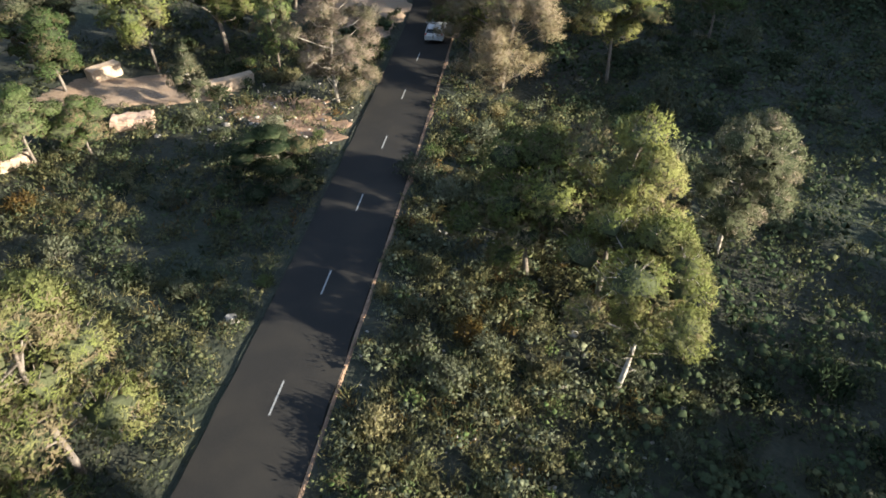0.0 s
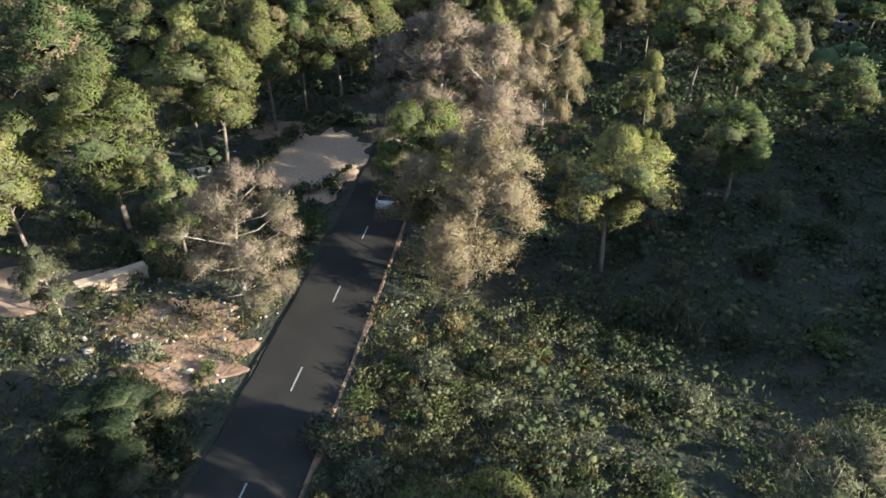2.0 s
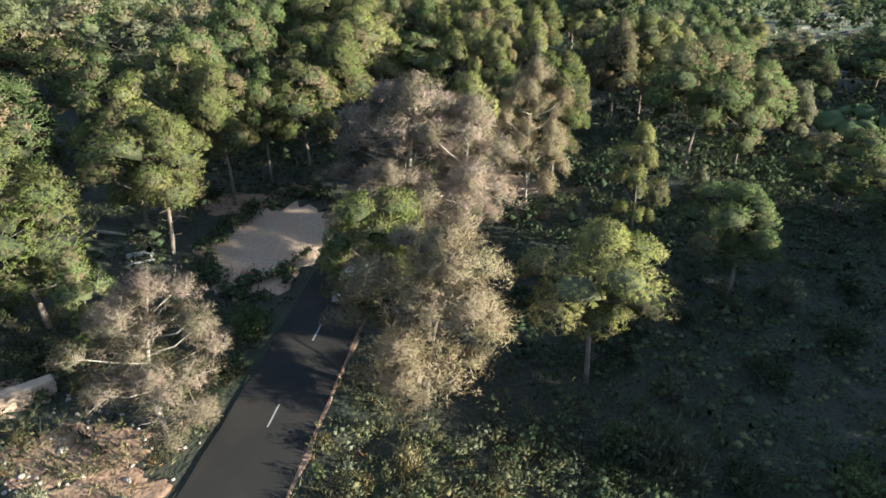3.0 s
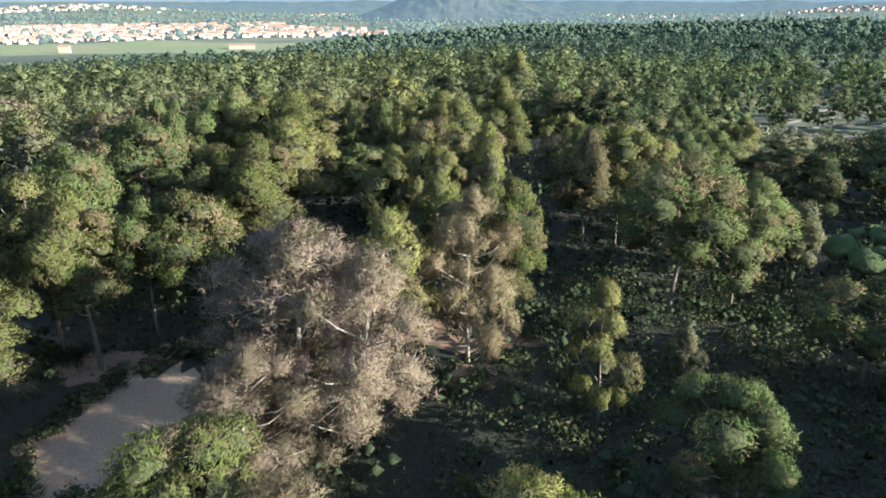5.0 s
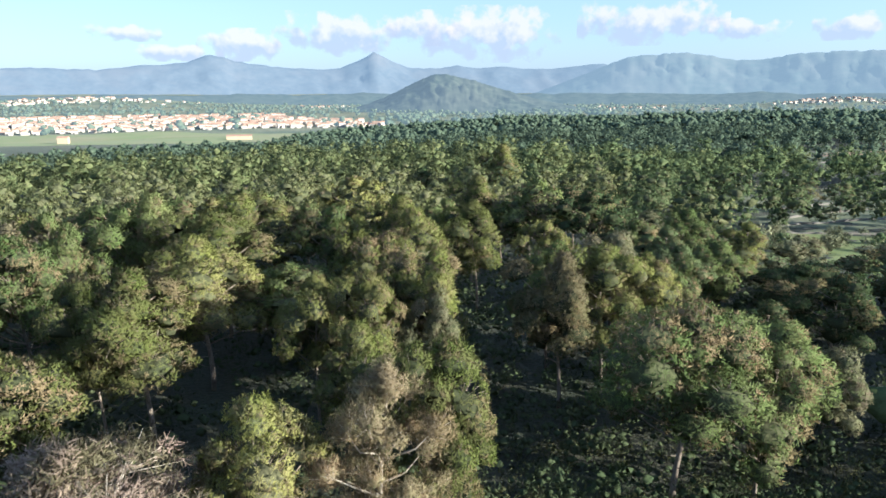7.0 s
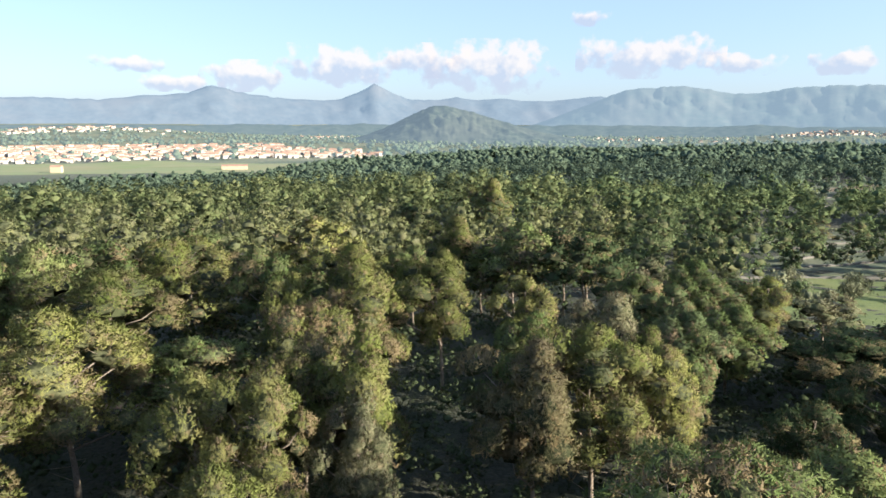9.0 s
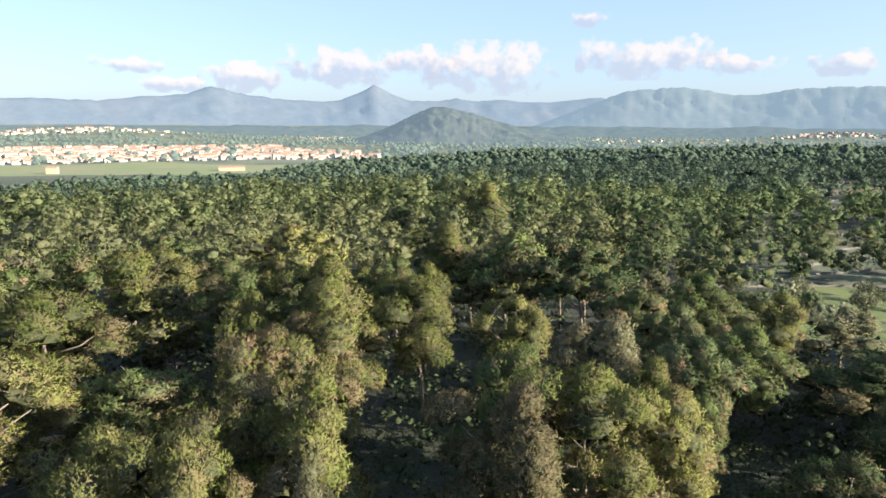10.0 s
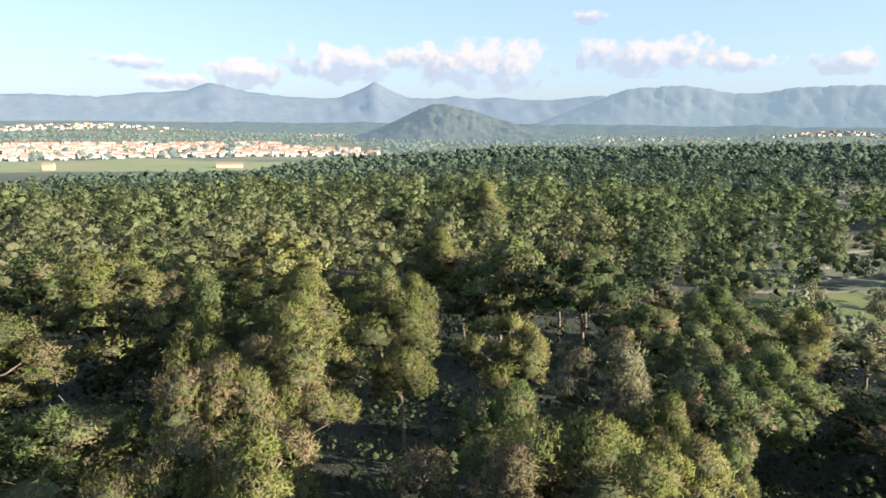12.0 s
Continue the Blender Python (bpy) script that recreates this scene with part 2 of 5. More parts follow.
BALL = halved(ICO, ICO_FACES)
OCT = np.array([(1, 0, 0), (-1, 0, 0), (0, 1, 0), (0, -1, 0), (0, 0, 1), (0, 0, -1)], dtype=float)
OCT_FACES = np.array([(0, 2, 4), (2, 1, 4), (1, 3, 4), (3, 0, 4), (2, 0, 5), (1, 2, 5), (3, 1, 5), (0, 3, 5)])


def tufts(rng, centres, radii, per, length, width, core=0.78, squash=0.8, up=0.25, shape=None):
    """Dense needle clumps: an uneven soft heart with blades standing out of it all round."""
    form, skin = shape or (ICO, ICO_FACES)
    n, k = len(centres), len(form)
    turn = rng.uniform(0, 2 * np.pi, n)
    c, s = np.cos(turn)[:, None], np.sin(turn)[:, None]
    around = np.stack([form[:, 0] * c - form[:, 1] * s, form[:, 0] * s + form[:, 1] * c, np.broadcast_to(form[:, 2], (n, k))], axis=-1)
    heart = centres[:, None, :] + around * (radii[:, None] * core * rng.uniform(0.66, 1.24, (n, k)))[..., None] * (1, 1, squash)
    hf = (np.arange(n)[:, None, None] * k + skin[None]).reshape(-1, 3)
    hn = unit(around + rng.normal(size=(n, k, 3)) * 0.38 + (0, 0, 0.10)).reshape(-1, 3)
    v, f, m = blades(rng, centres, radii, per, length, width, squash, up, 0.16)
    return np.concatenate([heart.reshape(-1, 3), v]), np.concatenate([hf, f + n * k]), np.concatenate([hn, m])


def mounded(v, f, n, centres, share):
    """Turns the soft normals partly outwards from the plant's middle, so that it shades as one body, and winds the faces to suit."""
    n = unit(share * unit(v - centres) + (1 - share) * n)
    g = np.cross(v[f[:, 1]] - v[f[:, 0]], v[f[:, 2]] - v[f[:, 0]])
    flip = (np.einsum("ij,ij->i", g, n[f[:, 0]]) < 0)[:, None]
    return v, np.where(flip, f[:, ::-1], f), n


def tube(points, radii, sides=7):
    """A tapering tube along the points."""
    pts, verts, faces = [Vector(p) for p in points], [], []
    for i, p in enumerate(pts):
        way = (pts[min(i + 1, len(pts) - 1)] - pts[max(i - 1, 0)]).normalized()
        u = way.orthogonal().normalized() if abs(way.z) < 0.9 else way.cross(Vector((0, 1, 0))).normalized()
        v = way.cross(u)
        for k in range(sides):
            a = 2 * math.pi * k / sides
            verts.append(tuple(p + (u * math.cos(a) + v * math.sin(a)) * radii[i]))
    for i in range(len(pts) - 1):
        for k in range(sides):
            a, b = i * sides + k, i * sides + (k + 1) % sides
            faces.append((a, b, b + sides, a + sides))
    faces.append(tuple(range(sides))[::-1])
    faces.append(tuple(range((len(pts) - 1) * sides, len(pts) * sides)))
    return verts, faces


def tubes(list_of):
    verts, faces = [], []
    for v, f in list_of:
        n = len(verts)
        verts += v
        faces += [tuple(i + n for i in q) for q in f]
    return verts, faces


def smooth01(a, b, v):
    k = np.clip((v - a) / (b - a), 0, 1)
    return k * k * (3 - 2 * k)


# ---- the lie of the land ----
def road_x(y):
    """Middle of the road: nearly straight, then bending away to the left under the trees."""
    b = np.maximum(np.asarray(y, dtype=float) - 66.6, 0)
    return -9.95 + 0.168 * y - 0.00032 * y * y - 0.0036 * b * b


HUB = (24.0, 80.0)


def land(x, y):
    """Ground height: level by the road, a dip beyond, then a ridge on the right and a plain far below on the left."""
    x, y = np.asarray(x, dtype=float), np.asarray(y, dtype=float)
    dx, dy = x - HUB[0], y - HUB[1]
    r = np.hypot(dx, dy)
    u = dx / np.maximum(r, 1)
    ridge = -40 + 22 * smooth01(-0.28, 0.14, u) + 10 * smooth01(0.1, 0.55, u)
    ahead = smooth01(-0.2, 0.3, dy / np.maximum(r, 1))
    z = -11 * smooth01(45, 180, r) * ahead
    z = z + (ridge + 11 * ahead) * smooth01(190, 700, r)
    z = z + (-45 - z) * smooth01(790, 1150, r)
    az = np.degrees(np.arctan2(dx, np.maximum(dy, 1)))
    z = z + 42 * np.exp(-((az + 28) / 9) ** 2 - ((r - 3200) / 600) ** 2) + 34 * np.exp(-((az - 31) / 5) ** 2 - ((r - 3100) / 500) ** 2)
    z = z + 60 * smooth01(3300, 4500, r)
    off = np.clip(np.abs(x - road_x(np.clip(y, -80, 180))) - 2.6, 0, 6) / 6
    small = 0.22 * np.sin(x * 0.31 + 1.7 * np.sin(y * 0.13)) * np.cos(y * 0.27 + 0.6) + 0.10 * np.sin(x * 0.9 + y * 0.4) * np.sin(y * 0.8 - x * 0.3)
    big = 1.3 * np.sin(x * 0.021 + 2) * np.sin(y * 0.019 + 1) * smooth01(60, 200, r)
    return z + small * off + big - 0.10


def ground_z(x, y):
    return float(land(x, y))


def structure(name, me, label, category=""):
    return tagged(new(name, me), label, category or name.replace("_", " "), kind="structure")


def build_ground():
    rings = np.concatenate([[0.01], np.arange(1.5, 90, 1.5), 90 * 1.055 ** np.arange(0, 76)])
    rings = np.append(rings[rings < 4700], 4750)
    n = 220
    a = np.linspace(0, 2 * np.pi, n, endpoint=False)
    x = 8 + rings[:, None] * np.sin(a)
    y = 52 + rings[:, None] * np.cos(a)
    verts = np.stack([x, y, land(x, y)], axis=-1).reshape(-1, 3)
    i, k = np.meshgrid(np.arange(len(rings) - 1), np.arange(n), indexing="ij")
    k2 = (k + 1) % n
    faces = np.stack([i * n + k, i * n + k2, (i + 1) * n + k2, (i + 1) * n + k], axis=-1).reshape(-1, 4)[:, ::-1]
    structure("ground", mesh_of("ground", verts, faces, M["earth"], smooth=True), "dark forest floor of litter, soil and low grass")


def patch(name, x, y, rx, ry, turn, material, label, lift=0.05, seed=1, category=""):
    """A patch of other soil with a ragged edge, laid over the ground."""
    n, rows, c, s = 150, 12, math.cos(radians(turn)), math.sin(radians(turn))
    verts = []
    for j in range(rows + 1):
        for k in range(n):
            a = 2 * math.pi * k / n
            edge = 1 + 0.34 * noise.noise((math.cos(a) * 2 + seed * 7, math.sin(a) * 2, seed)) + 0.22 * noise.noise((math.cos(a) * 6, math.sin(a) * 6, seed * 3.1)) + 0.06 * noise.noise((math.cos(a) * 11, math.sin(a) * 11, seed * 1.7))
            q = max(j, 0.02) / rows * edge
            px, py = rx * q * math.cos(a), ry * q * math.sin(a)
            wx, wy = x + px * c - py * s, y + px * s + py * c
            drop = -0.12 if j == rows else lift
            verts.append((wx, wy, ground_z(wx, wy) + drop + 0.05 * noise.noise((wx * 0.8, wy * 0.8, seed))))
    faces = np.array([(j * n + k, j * n + (k + 1) % n, (j + 1) * n + (k + 1) % n, (j + 1) * n + k) for j in range(rows) for k in range(n)])[:, ::-1]
    return structure(name, mesh_of(name, verts, faces, material, smooth=True), label, category)


def build_road():
    ys = np.arange(-60, 94, 1.0)
    verts, faces = [], []
    for i, y in enumerate(ys):
        c = road_x(y)
        l, r = (0.10 * noise.noise((y * 0.45, s, 0)) + 0.05 * noise.noise((y * 2.1, s, 5)) for s in (1.0, 9.0))
        for x, h in ((c - 2.62 + l, -0.35), (c - 2.5 + l, 0.03), (c, 0.055), (c + 2.5 + r, 0.03), (c + 2.62 + r, -0.35)):
            verts.append((x, y, h + ground_z(c, y) + 0.10))
        if i:
            for k in range(4):
                a = (i - 1) * 5 + k
                faces.append((a, a + 1, a + 6, a + 5))
    structure("road", mesh_of("road", verts, faces, M["asphalt"]), "narrow dark asphalt road with crumbling edges")
    for y0, y1 in ((12.3, 14.4), (20.4, 22.4), (28.45, 30.45), (36.3, 38.2), (44.1, 46.0), (52.1, 53.9), (59.9, 61.8), (67.8, 69.7), (75.6, 77.5)):
        bm = bmesh.new()
        a, b = road_x(y0), road_x(y1)
        corner = [(a - 0.048, y0), (a + 0.048, y0), (b + 0.048, y1), (b - 0.048, y1)]
        zs = [ground_z(road_x(y), y) + 0.155 for _, y in corner]
        bm.faces.new([bm.verts.new((x, y, z + 0.004)) for (x, y), z in zip(corner, zs)])
        me = bpy.data.meshes.new("road_marking")
        bm.to_mesh(me)
        bm.free()
        me.materials.append(M["paint"])
        tagged(new("road_marking", me), "worn white dash painted on the asphalt", "road marking", "dashes along the road", "structure")
    # gravel and soil edging
    for side, name in ((1, "road_verge"), (-1, "road_verge")):
        verts, faces = [], []
        for i, y in enumerate(np.arange(-60, 90, 1.0)):
            c = road_x(y)
            w = 0.06 + 0.5 * noise.noise((y * 0.31, side * 4.0, 2))
            z = ground_z(c, y)
            inner, outer = c + side * 2.55, c + side * (2.55 + max(w, 0.08))
            for x, h in ((inner, 0.08), (outer, 0.08), (outer + side * 0.3, -0.2)):
                verts.append((x, y, z + h))
            if i:
                a = (i - 1) * 3
                for k in range(2):
                    q = (a + k, a + k + 1, a + k + 4, a + k + 3)
                    faces.append(q if side > 0 else q[::-1])
        structure(name, mesh_of(name, verts, faces, M["red_soil"] if side > 0 else M["earth"]), "thin strip of reddish gravel beside the asphalt" if side > 0 else "dark soil edge beside the asphalt", "verge")


# ---- trees ----
PINES = {}
SHAPES = {
    # crown start, pads, pad radius, tufts per pad, dry share, heart of the pads
    "umbrella": (0.44, 20, 1.32, 58, 0.05, 0.64),
    "parasol": (0.54, 14, 1.20, 58, 0.05, 0.62),
    "round": (0.32, 21, 1.30, 58, 0.07, 0.64),
    "tall": (0.43, 21, 1.26, 58, 0.10, 0.62),
    "slim": (0.22, 14, 1.35, 58, 0.06, 0.64),
    "sparse": (0.16, 34, 1.50, 46, 0.20, 0.14),
    "bush": (0.02, 22, 1.30, 58, 0.0, 0.72),
}


def crown_width(shape, f):
    """Crown half-width, 0 to 1, at the share f of the crown's height."""
    if shape in ("umbrella", "parasol"):
        return max(0.0, 1 - abs(f - 0.55) ** 2.2 * 3.6) ** 0.55
    if shape == "slim":
        return max(0.05, math.sin(math.pi * min(1, f * 0.9 + 0.08)) ** 0.7 * (1.1 - 0.4 * f))
    if shape == "tall":
        return max(0.05, 1 - (max(0.0, f - 0.5) / 0.56) ** 2.4) ** 0.6 * (1 - max(0.0, 0.5 - f) ** 2 * 1.6)
    if shape == "bush":
        return max(0.0, 1 - abs(f - 0.3) ** 2 * 2.0) ** 0.55
    return max(0.05, 1 - (max(0.0, f - 0.45) / 0.60) ** 2.2) ** 0.6 * (1 - max(0.0, 0.45 - f) ** 2 * 1.5)


def pine_meshes(shape, seed, coarse=False, fine=False):
    """A pine 10 m high with a crown 3.5 m in radius: limbs carry flattened pads, each pad set with many small needle tufts."""
    start, pads, pad_size, tuft_count, dry, heart = SHAPES[shape]
    bare = shape == "sparse"
    per, length, width, tuft = 14, 0.24, 0.076, 0.20
    if coarse:
        pads, pad_size, tuft_count, per, length, width, tuft = int(pads * 0.8), pad_size * 1.02, 30, 9, 0.32, 0.16, 0.26
    if fine:
        tuft_count, per, length, width, tuft = 56 if bare else 92, 17, 0.18, 0.052, 0.16
    if bare:
        per, length, width, tuft = int(per * 1.7), length * 1.3, width * 0.6, tuft * 1.6
    rng = np.random.default_rng(seed)
    bend = [(0.55 * math.sin(seed + 3.1 * f) * f, 0.55 * math.cos(seed * 1.7 + 2.6 * f) * f, 9.0 * f) for f in np.linspace(0, 1, 9)]
    bend[0] = (0, 0, -0.3)
    wood_parts = [tube(bend, [0.16 - 0.13 * f for f in np.linspace(0, 1, 9)], 5 if coarse else 8)]
    limbs, centres, out_of, radii, dried, pad_of, pad_at, pad_radius = [], [], [], [], [], [], [], []
    heavy = rng.uniform(0, 6.28)  # the crown leans to one side
    for i in range(pads):
        f = ((i + 0.2 + 0.6 * rng.random()) / pads) ** 0.9
        h = 10 * (start + (1 - start) * f * 0.93)
        a = i * 2.39996 + rng.normal() * 0.35
        size = pad_size * rng.uniform(0.62, 1.25) * (0.62 + 0.5 * crown_width(shape, f))
        full = 3.5 * crown_width(shape, f) * (1 + 0.2 * math.cos(a - heavy))
        reach = max(0.15, full * (rng.uniform(0.4, 0.65) if i % 4 == 3 else rng.uniform(0.94, 1.2)) - size * 0.75) if i < pads - 2 else 0.25
        base = max(0.5, h - 0.45 * reach - 0.5)
        j = min(7, int(base / 9 * 8))
        t = base / 9 * 8 - j
        root = np.array(bend[j]) * (1 - t) + np.array(bend[j + 1]) * t
        tip = np.array([root[0] + reach * math.cos(a), root[1] + reach * math.sin(a), h + rng.normal() * 0.25])
        mid = root * 0.45 + tip * 0.55 + rng.normal(size=3) * 0.18 + (0, 0, -0.12)
        up = unit(np.array([math.cos(a) * 0.5, math.sin(a) * 0.5, 1.0]) + rng.normal(size=3) * 0.18)
        u = unit(np.cross(up, (0.3, 0.8, 0.1)))
        v = np.cross(up, u)
        pad_at.append(tip - up * 0.16 * size)
        pad_radius.append(size * heart)
        browning = rng.random() < 0.2  # some pads keep old tan needles
        thick = 0.9 if bare else 1.0
        limb = [tube([root, mid, tip], [0.06 * thick, 0.04 * thick, 0.015 * thick], 3 if coarse else 5)]
        for k in range(tuft_count):
            z = 1 - 1.42 * (k + 0.5) / tuft_count
            q, g = math.sqrt(max(0, 1 - z * z)), k * 2.39996 + i
            way = u * q * math.cos(g) + v * q * math.sin(g) + up * z * 0.62
            ragged = 0.86 + 0.26 * noise.noise((q * math.cos(g) * 1.8 + i * 3.1, q * math.sin(g) * 1.8, z * 1.8 + seed))
            p = tip + way * size * ragged * (rng.uniform(0.25, 1.0) if bare else rng.uniform(0.84, 1.1)) + rng.normal(size=3) * 0.05
            centres.append(p)
            out_of.append(unit(way + up * 0.25))
            radii.append(tuft * rng.uniform(0.7, 1.35))
            pad_of.append(i)
            dried.append(rng.random() < dry + 0.55 * browning + 0.5 * (z < -0.05) * (1.15 - f))
            if k % (3 if bare else 5) == 0 and not coarse:
                limb.append(tube([mid * 0.35 + tip * 0.65, p], [0.024 * thick, 0.008 * thick], 3))
        if i % 3 == 1 and not coarse:
            limbs.append(tubes(limb))
        else:
            wood_parts += limb
    if shape in ("tall", "parasol", "umbrella", "sparse") and not coarse:
        for k in range(9):  # dead stubs on the bare trunk
            h = 10 * start * (0.35 + 0.6 * k / 9)
            j = min(7, int(h / 9 * 8))
            root = np.array(bend[j]) * (1 - h / 9 * 8 + j) + np.array(bend[j + 1]) * (h / 9 * 8 - j)
            a = k * 2.4 + seed
            wood_parts.append(tube([root, root + np.array((math.cos(a), math.sin(a), 0.25)) * rng.uniform(0.5, 1.5)], [0.025, 0.008], 3))
    centres, out_of, radii, dried, pad_of = np.array(centres), np.array(out_of), np.array(radii), np.array(dried), np.array(pad_of)
    pad_at, pad_radius = np.array(pad_at), np.array(pad_radius)
    trunk = mesh_of("trunk", *tubes(wood_parts), M["bark"], smooth=True)
    middle = np.array((0, 0, 10 * (start + 0.35 * (1 - start))))

    def needles(name, which, hearts):
        v, f, n = blades(rng, centres[which], radii[which], per, length, width, 0.85, 0.3, 0.5)
        n = unit(0.28 * n + 0.72 * np.repeat(out_of[which], per * 3, axis=0))
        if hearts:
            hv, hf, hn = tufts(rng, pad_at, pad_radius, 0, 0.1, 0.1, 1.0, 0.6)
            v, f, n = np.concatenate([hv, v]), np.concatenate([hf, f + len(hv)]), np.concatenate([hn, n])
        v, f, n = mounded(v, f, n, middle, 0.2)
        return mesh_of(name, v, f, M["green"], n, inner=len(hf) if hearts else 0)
    crown = needles("crown", ~dried, True)
    meshes = [trunk, crown]
    if dried.any():
        meshes.append(needles("dry_needles", dried, False))
    return meshes + [mesh_of("limb", *l, M["bark"], smooth=True) for l in limbs]


LABELS = {
    "green": "green pine with a rounded crown and bare lower trunk",
    "deep": "dark green pine with a dense crown",
    "yellow": "sunlit yellow-green pine with a bushy crown",
    "grey": "grey-green pine with thin needles and bare twigs",
    "brown": "browning pine with dull olive and tan needles",
    "dry": "half-dead pine with pinkish brown dry needles",
    "dark": "dense dark evergreen tree with a low rounded crown",
}
PLACED = []


def pine(x, y, high, wide, shape="round", kind="green", lean=(0, 0), seed=None, pale=False, coarse=False, fine=False):
    """One pine, high metres tall, its crown wide metres in radius, standing on the ground at x, y."""
    seed = len(PLACED) if seed is None else seed
    wide *= 1.16 if shape == "tall" else 1.0  # tall pines carry broad crowns
    key = (shape, kind, seed % 3, pale, coarse, fine)
    m = Matrix.Translation((x, y, ground_z(x, y))) @ Euler((radians(-lean[1]), radians(lean[0]), 0)).to_matrix().to_4x4() @ Euler((0, 0, seed * 2.1)).to_matrix().to_4x4()
    m = m @ Matrix.Diagonal((wide / 3.5, wide / 3.5, high / 10, 1))
    PLACED.append((x, y, wide))
    if key in PINES:
        ob = PINES[key]
        made = copy_thing(ob, Matrix())
        made.matrix_basis = m
        return made
    shared = ("mesh", shape, seed % 3, coarse, fine)
    if shared not in PINES:
        PINES[shared] = pine_meshes(shape, 11 + seed % 3 * 17 + len(shape), coarse, fine)
    ob = new("pine_tree")
    tagged(ob, LABELS[kind], "pine tree", "pines of the wood")
    light_bark = M["pale_bark" if pale or kind == "dry" else "bark"]
    for me in PINES[shared]:
        name = me.name.split(".")[0]
        child = mesh_part(name, me, ob, "bleached pale trunk" if pale and name == "trunk" else "")
        child.material_slots[0].link = "OBJECT"
        child.material_slots[0].material = {"trunk": light_bark, "limb": light_bark, "crown": M[kind], "dry_needles": M["twigs" if kind in ("dry", "grey") else "tan"]}[name]
        if name == "dry_needles":
            tagged(child, kind="stuff")
    PINES[key] = ob
    ob.matrix_basis = m
    return ob


# ---- shrubs ----
SHRUBS = {}
GREY, STRAW, DARK = "pale grey-green bush with fine leaves", "dry straw-coloured bush on the verge", "dark green dense maquis shrub"


def shrub(x, y, high, wide, kind="dark", label="dark green maquis shrub", seed=0):
    key = (kind, label, seed % 2)
    m = Matrix.Translation((x, y, ground_z(x, y) - 0.05)) @ Euler((0, 0, seed * 1.7 + x)).to_matrix().to_4x4() @ Matrix.Diagonal((wide, wide, high, 1))
    PLACED.append((x, y, wide * 0.6))
    if key in SHRUBS:
        made = copy_thing(SHRUBS[key], Matrix())
        made.matrix_basis = m
        return made
    shared = ("mesh", seed % 2)
    if shared not in SHRUBS:
        rng = np.random.default_rng(5 + seed % 2)
        stems, centres, radii = [], [], []
        for i in range(17):
            a, s = i * 2.4, math.sqrt((i + 0.5) / 17)
            tip = np.array([0.72 * s * math.cos(a), 0.72 * s * math.sin(a), rng.uniform(0.55, 0.85) * (1.05 - 0.55 * s * s)])
            tip += rng.normal(size=3) * 0.06
            stems.append(tube([(0.05 * math.cos(a), 0.05 * math.sin(a), 0), tip * (0.5, 0.5, 0.55), tip], [0.03, 0.018, 0.006], 3))
            for s2 in (1.0, 0.75):
                centres.append(tip * (s2, s2, s2 * 0.95))
                radii.append(rng.uniform(0.16, 0.30))
        SHRUBS[shared] = (mesh_of("woody_base", *tubes(stems), M["bark"]),
                          mesh_of("leaves", *(lambda b: (b[0], b[1], M["dark"], b[2]))(blades(rng, np.array(centres), np.array(radii), 34, 0.15, 0.048, 0.9, 0.45))))
    ob = new("shrub")
    tagged(ob, label, "shrub", "shrubs by the road")
    for me in SHRUBS[shared]:
        child = mesh_part(me.name.split(".")[0], me, ob)
        tagged(child, kind="stuff")
        if me.name.startswith("leaves"):
            child.material_slots[0].link = "OBJECT"
            child.material_slots[0].material = M[kind]
    SHRUBS[key] = ob
    ob.matrix_basis = m
    return ob


def rough_stone(name, x, y, size, turn, material, label, seed, category, cuts=3, rough=0.09, group=""):
    """A block of stone with broken faces and worn edges, sunk a little into the ground."""
    bm = bmesh.new()
    bmesh.ops.create_cube(bm, size=1)
    bmesh.ops.subdivide_edges(bm, edges=bm.edges[:], cuts=cuts, use_grid_fill=True)
    for v in bm.verts:
        v.co = Vector((v.co.x * size[0], v.co.y * size[1], (v.co.z + 0.44) * size[2]))
        k = Vector((noise.noise(v.co * 1.3 + Vector((seed, 0, 0))), noise.noise(v.co * 1.3 + Vector((0, seed, 5))), noise.noise(v.co * 1.3 + Vector((3, 0, seed)))))
        v.co += k * rough * 2 + Vector((noise.noise(v.co * 5), noise.noise(v.co * 5 + Vector((4, 4, 4))), 0)) * rough * 0.5
    bmesh.ops.bevel(bm, geom=[e for e in bm.edges if e.calc_face_angle(0) > 0.9], offset=0.05, segments=2, affect="EDGES")
    me = bpy.data.meshes.new(name)
    bm.to_mesh(me)
    bm.free()
    me.materials.append(material)
    ob = new(name, me)
    ob.matrix_basis = Matrix.Translation((x, y, ground_z(x, y))) @ Euler((0, 0, radians(turn))).to_matrix().to_4x4()
    return tagged(ob, label, category, group)


# ---- the car ----
def loft(sections, close=True):
    """Skin over cross-sections with the same number of points."""
    bm = bmesh.new()
    rows = [[bm.verts.new(p) for p in s] for s in sections]
    n = len(rows[0])
    for a, b in zip(rows, rows[1:]):
        for k in range(n if close else n - 1):
            bm.faces.new((a[k], a[(k + 1) % n], b[(k + 1) % n], b[k]))
    if close:
        bm.faces.new(rows[0][::-1])
        bm.faces.new(rows[-1])
    bmesh.ops.recalc_face_normals(bm, faces=bm.faces[:])
    for f in bm.faces:
        f.smooth = True
    return bm


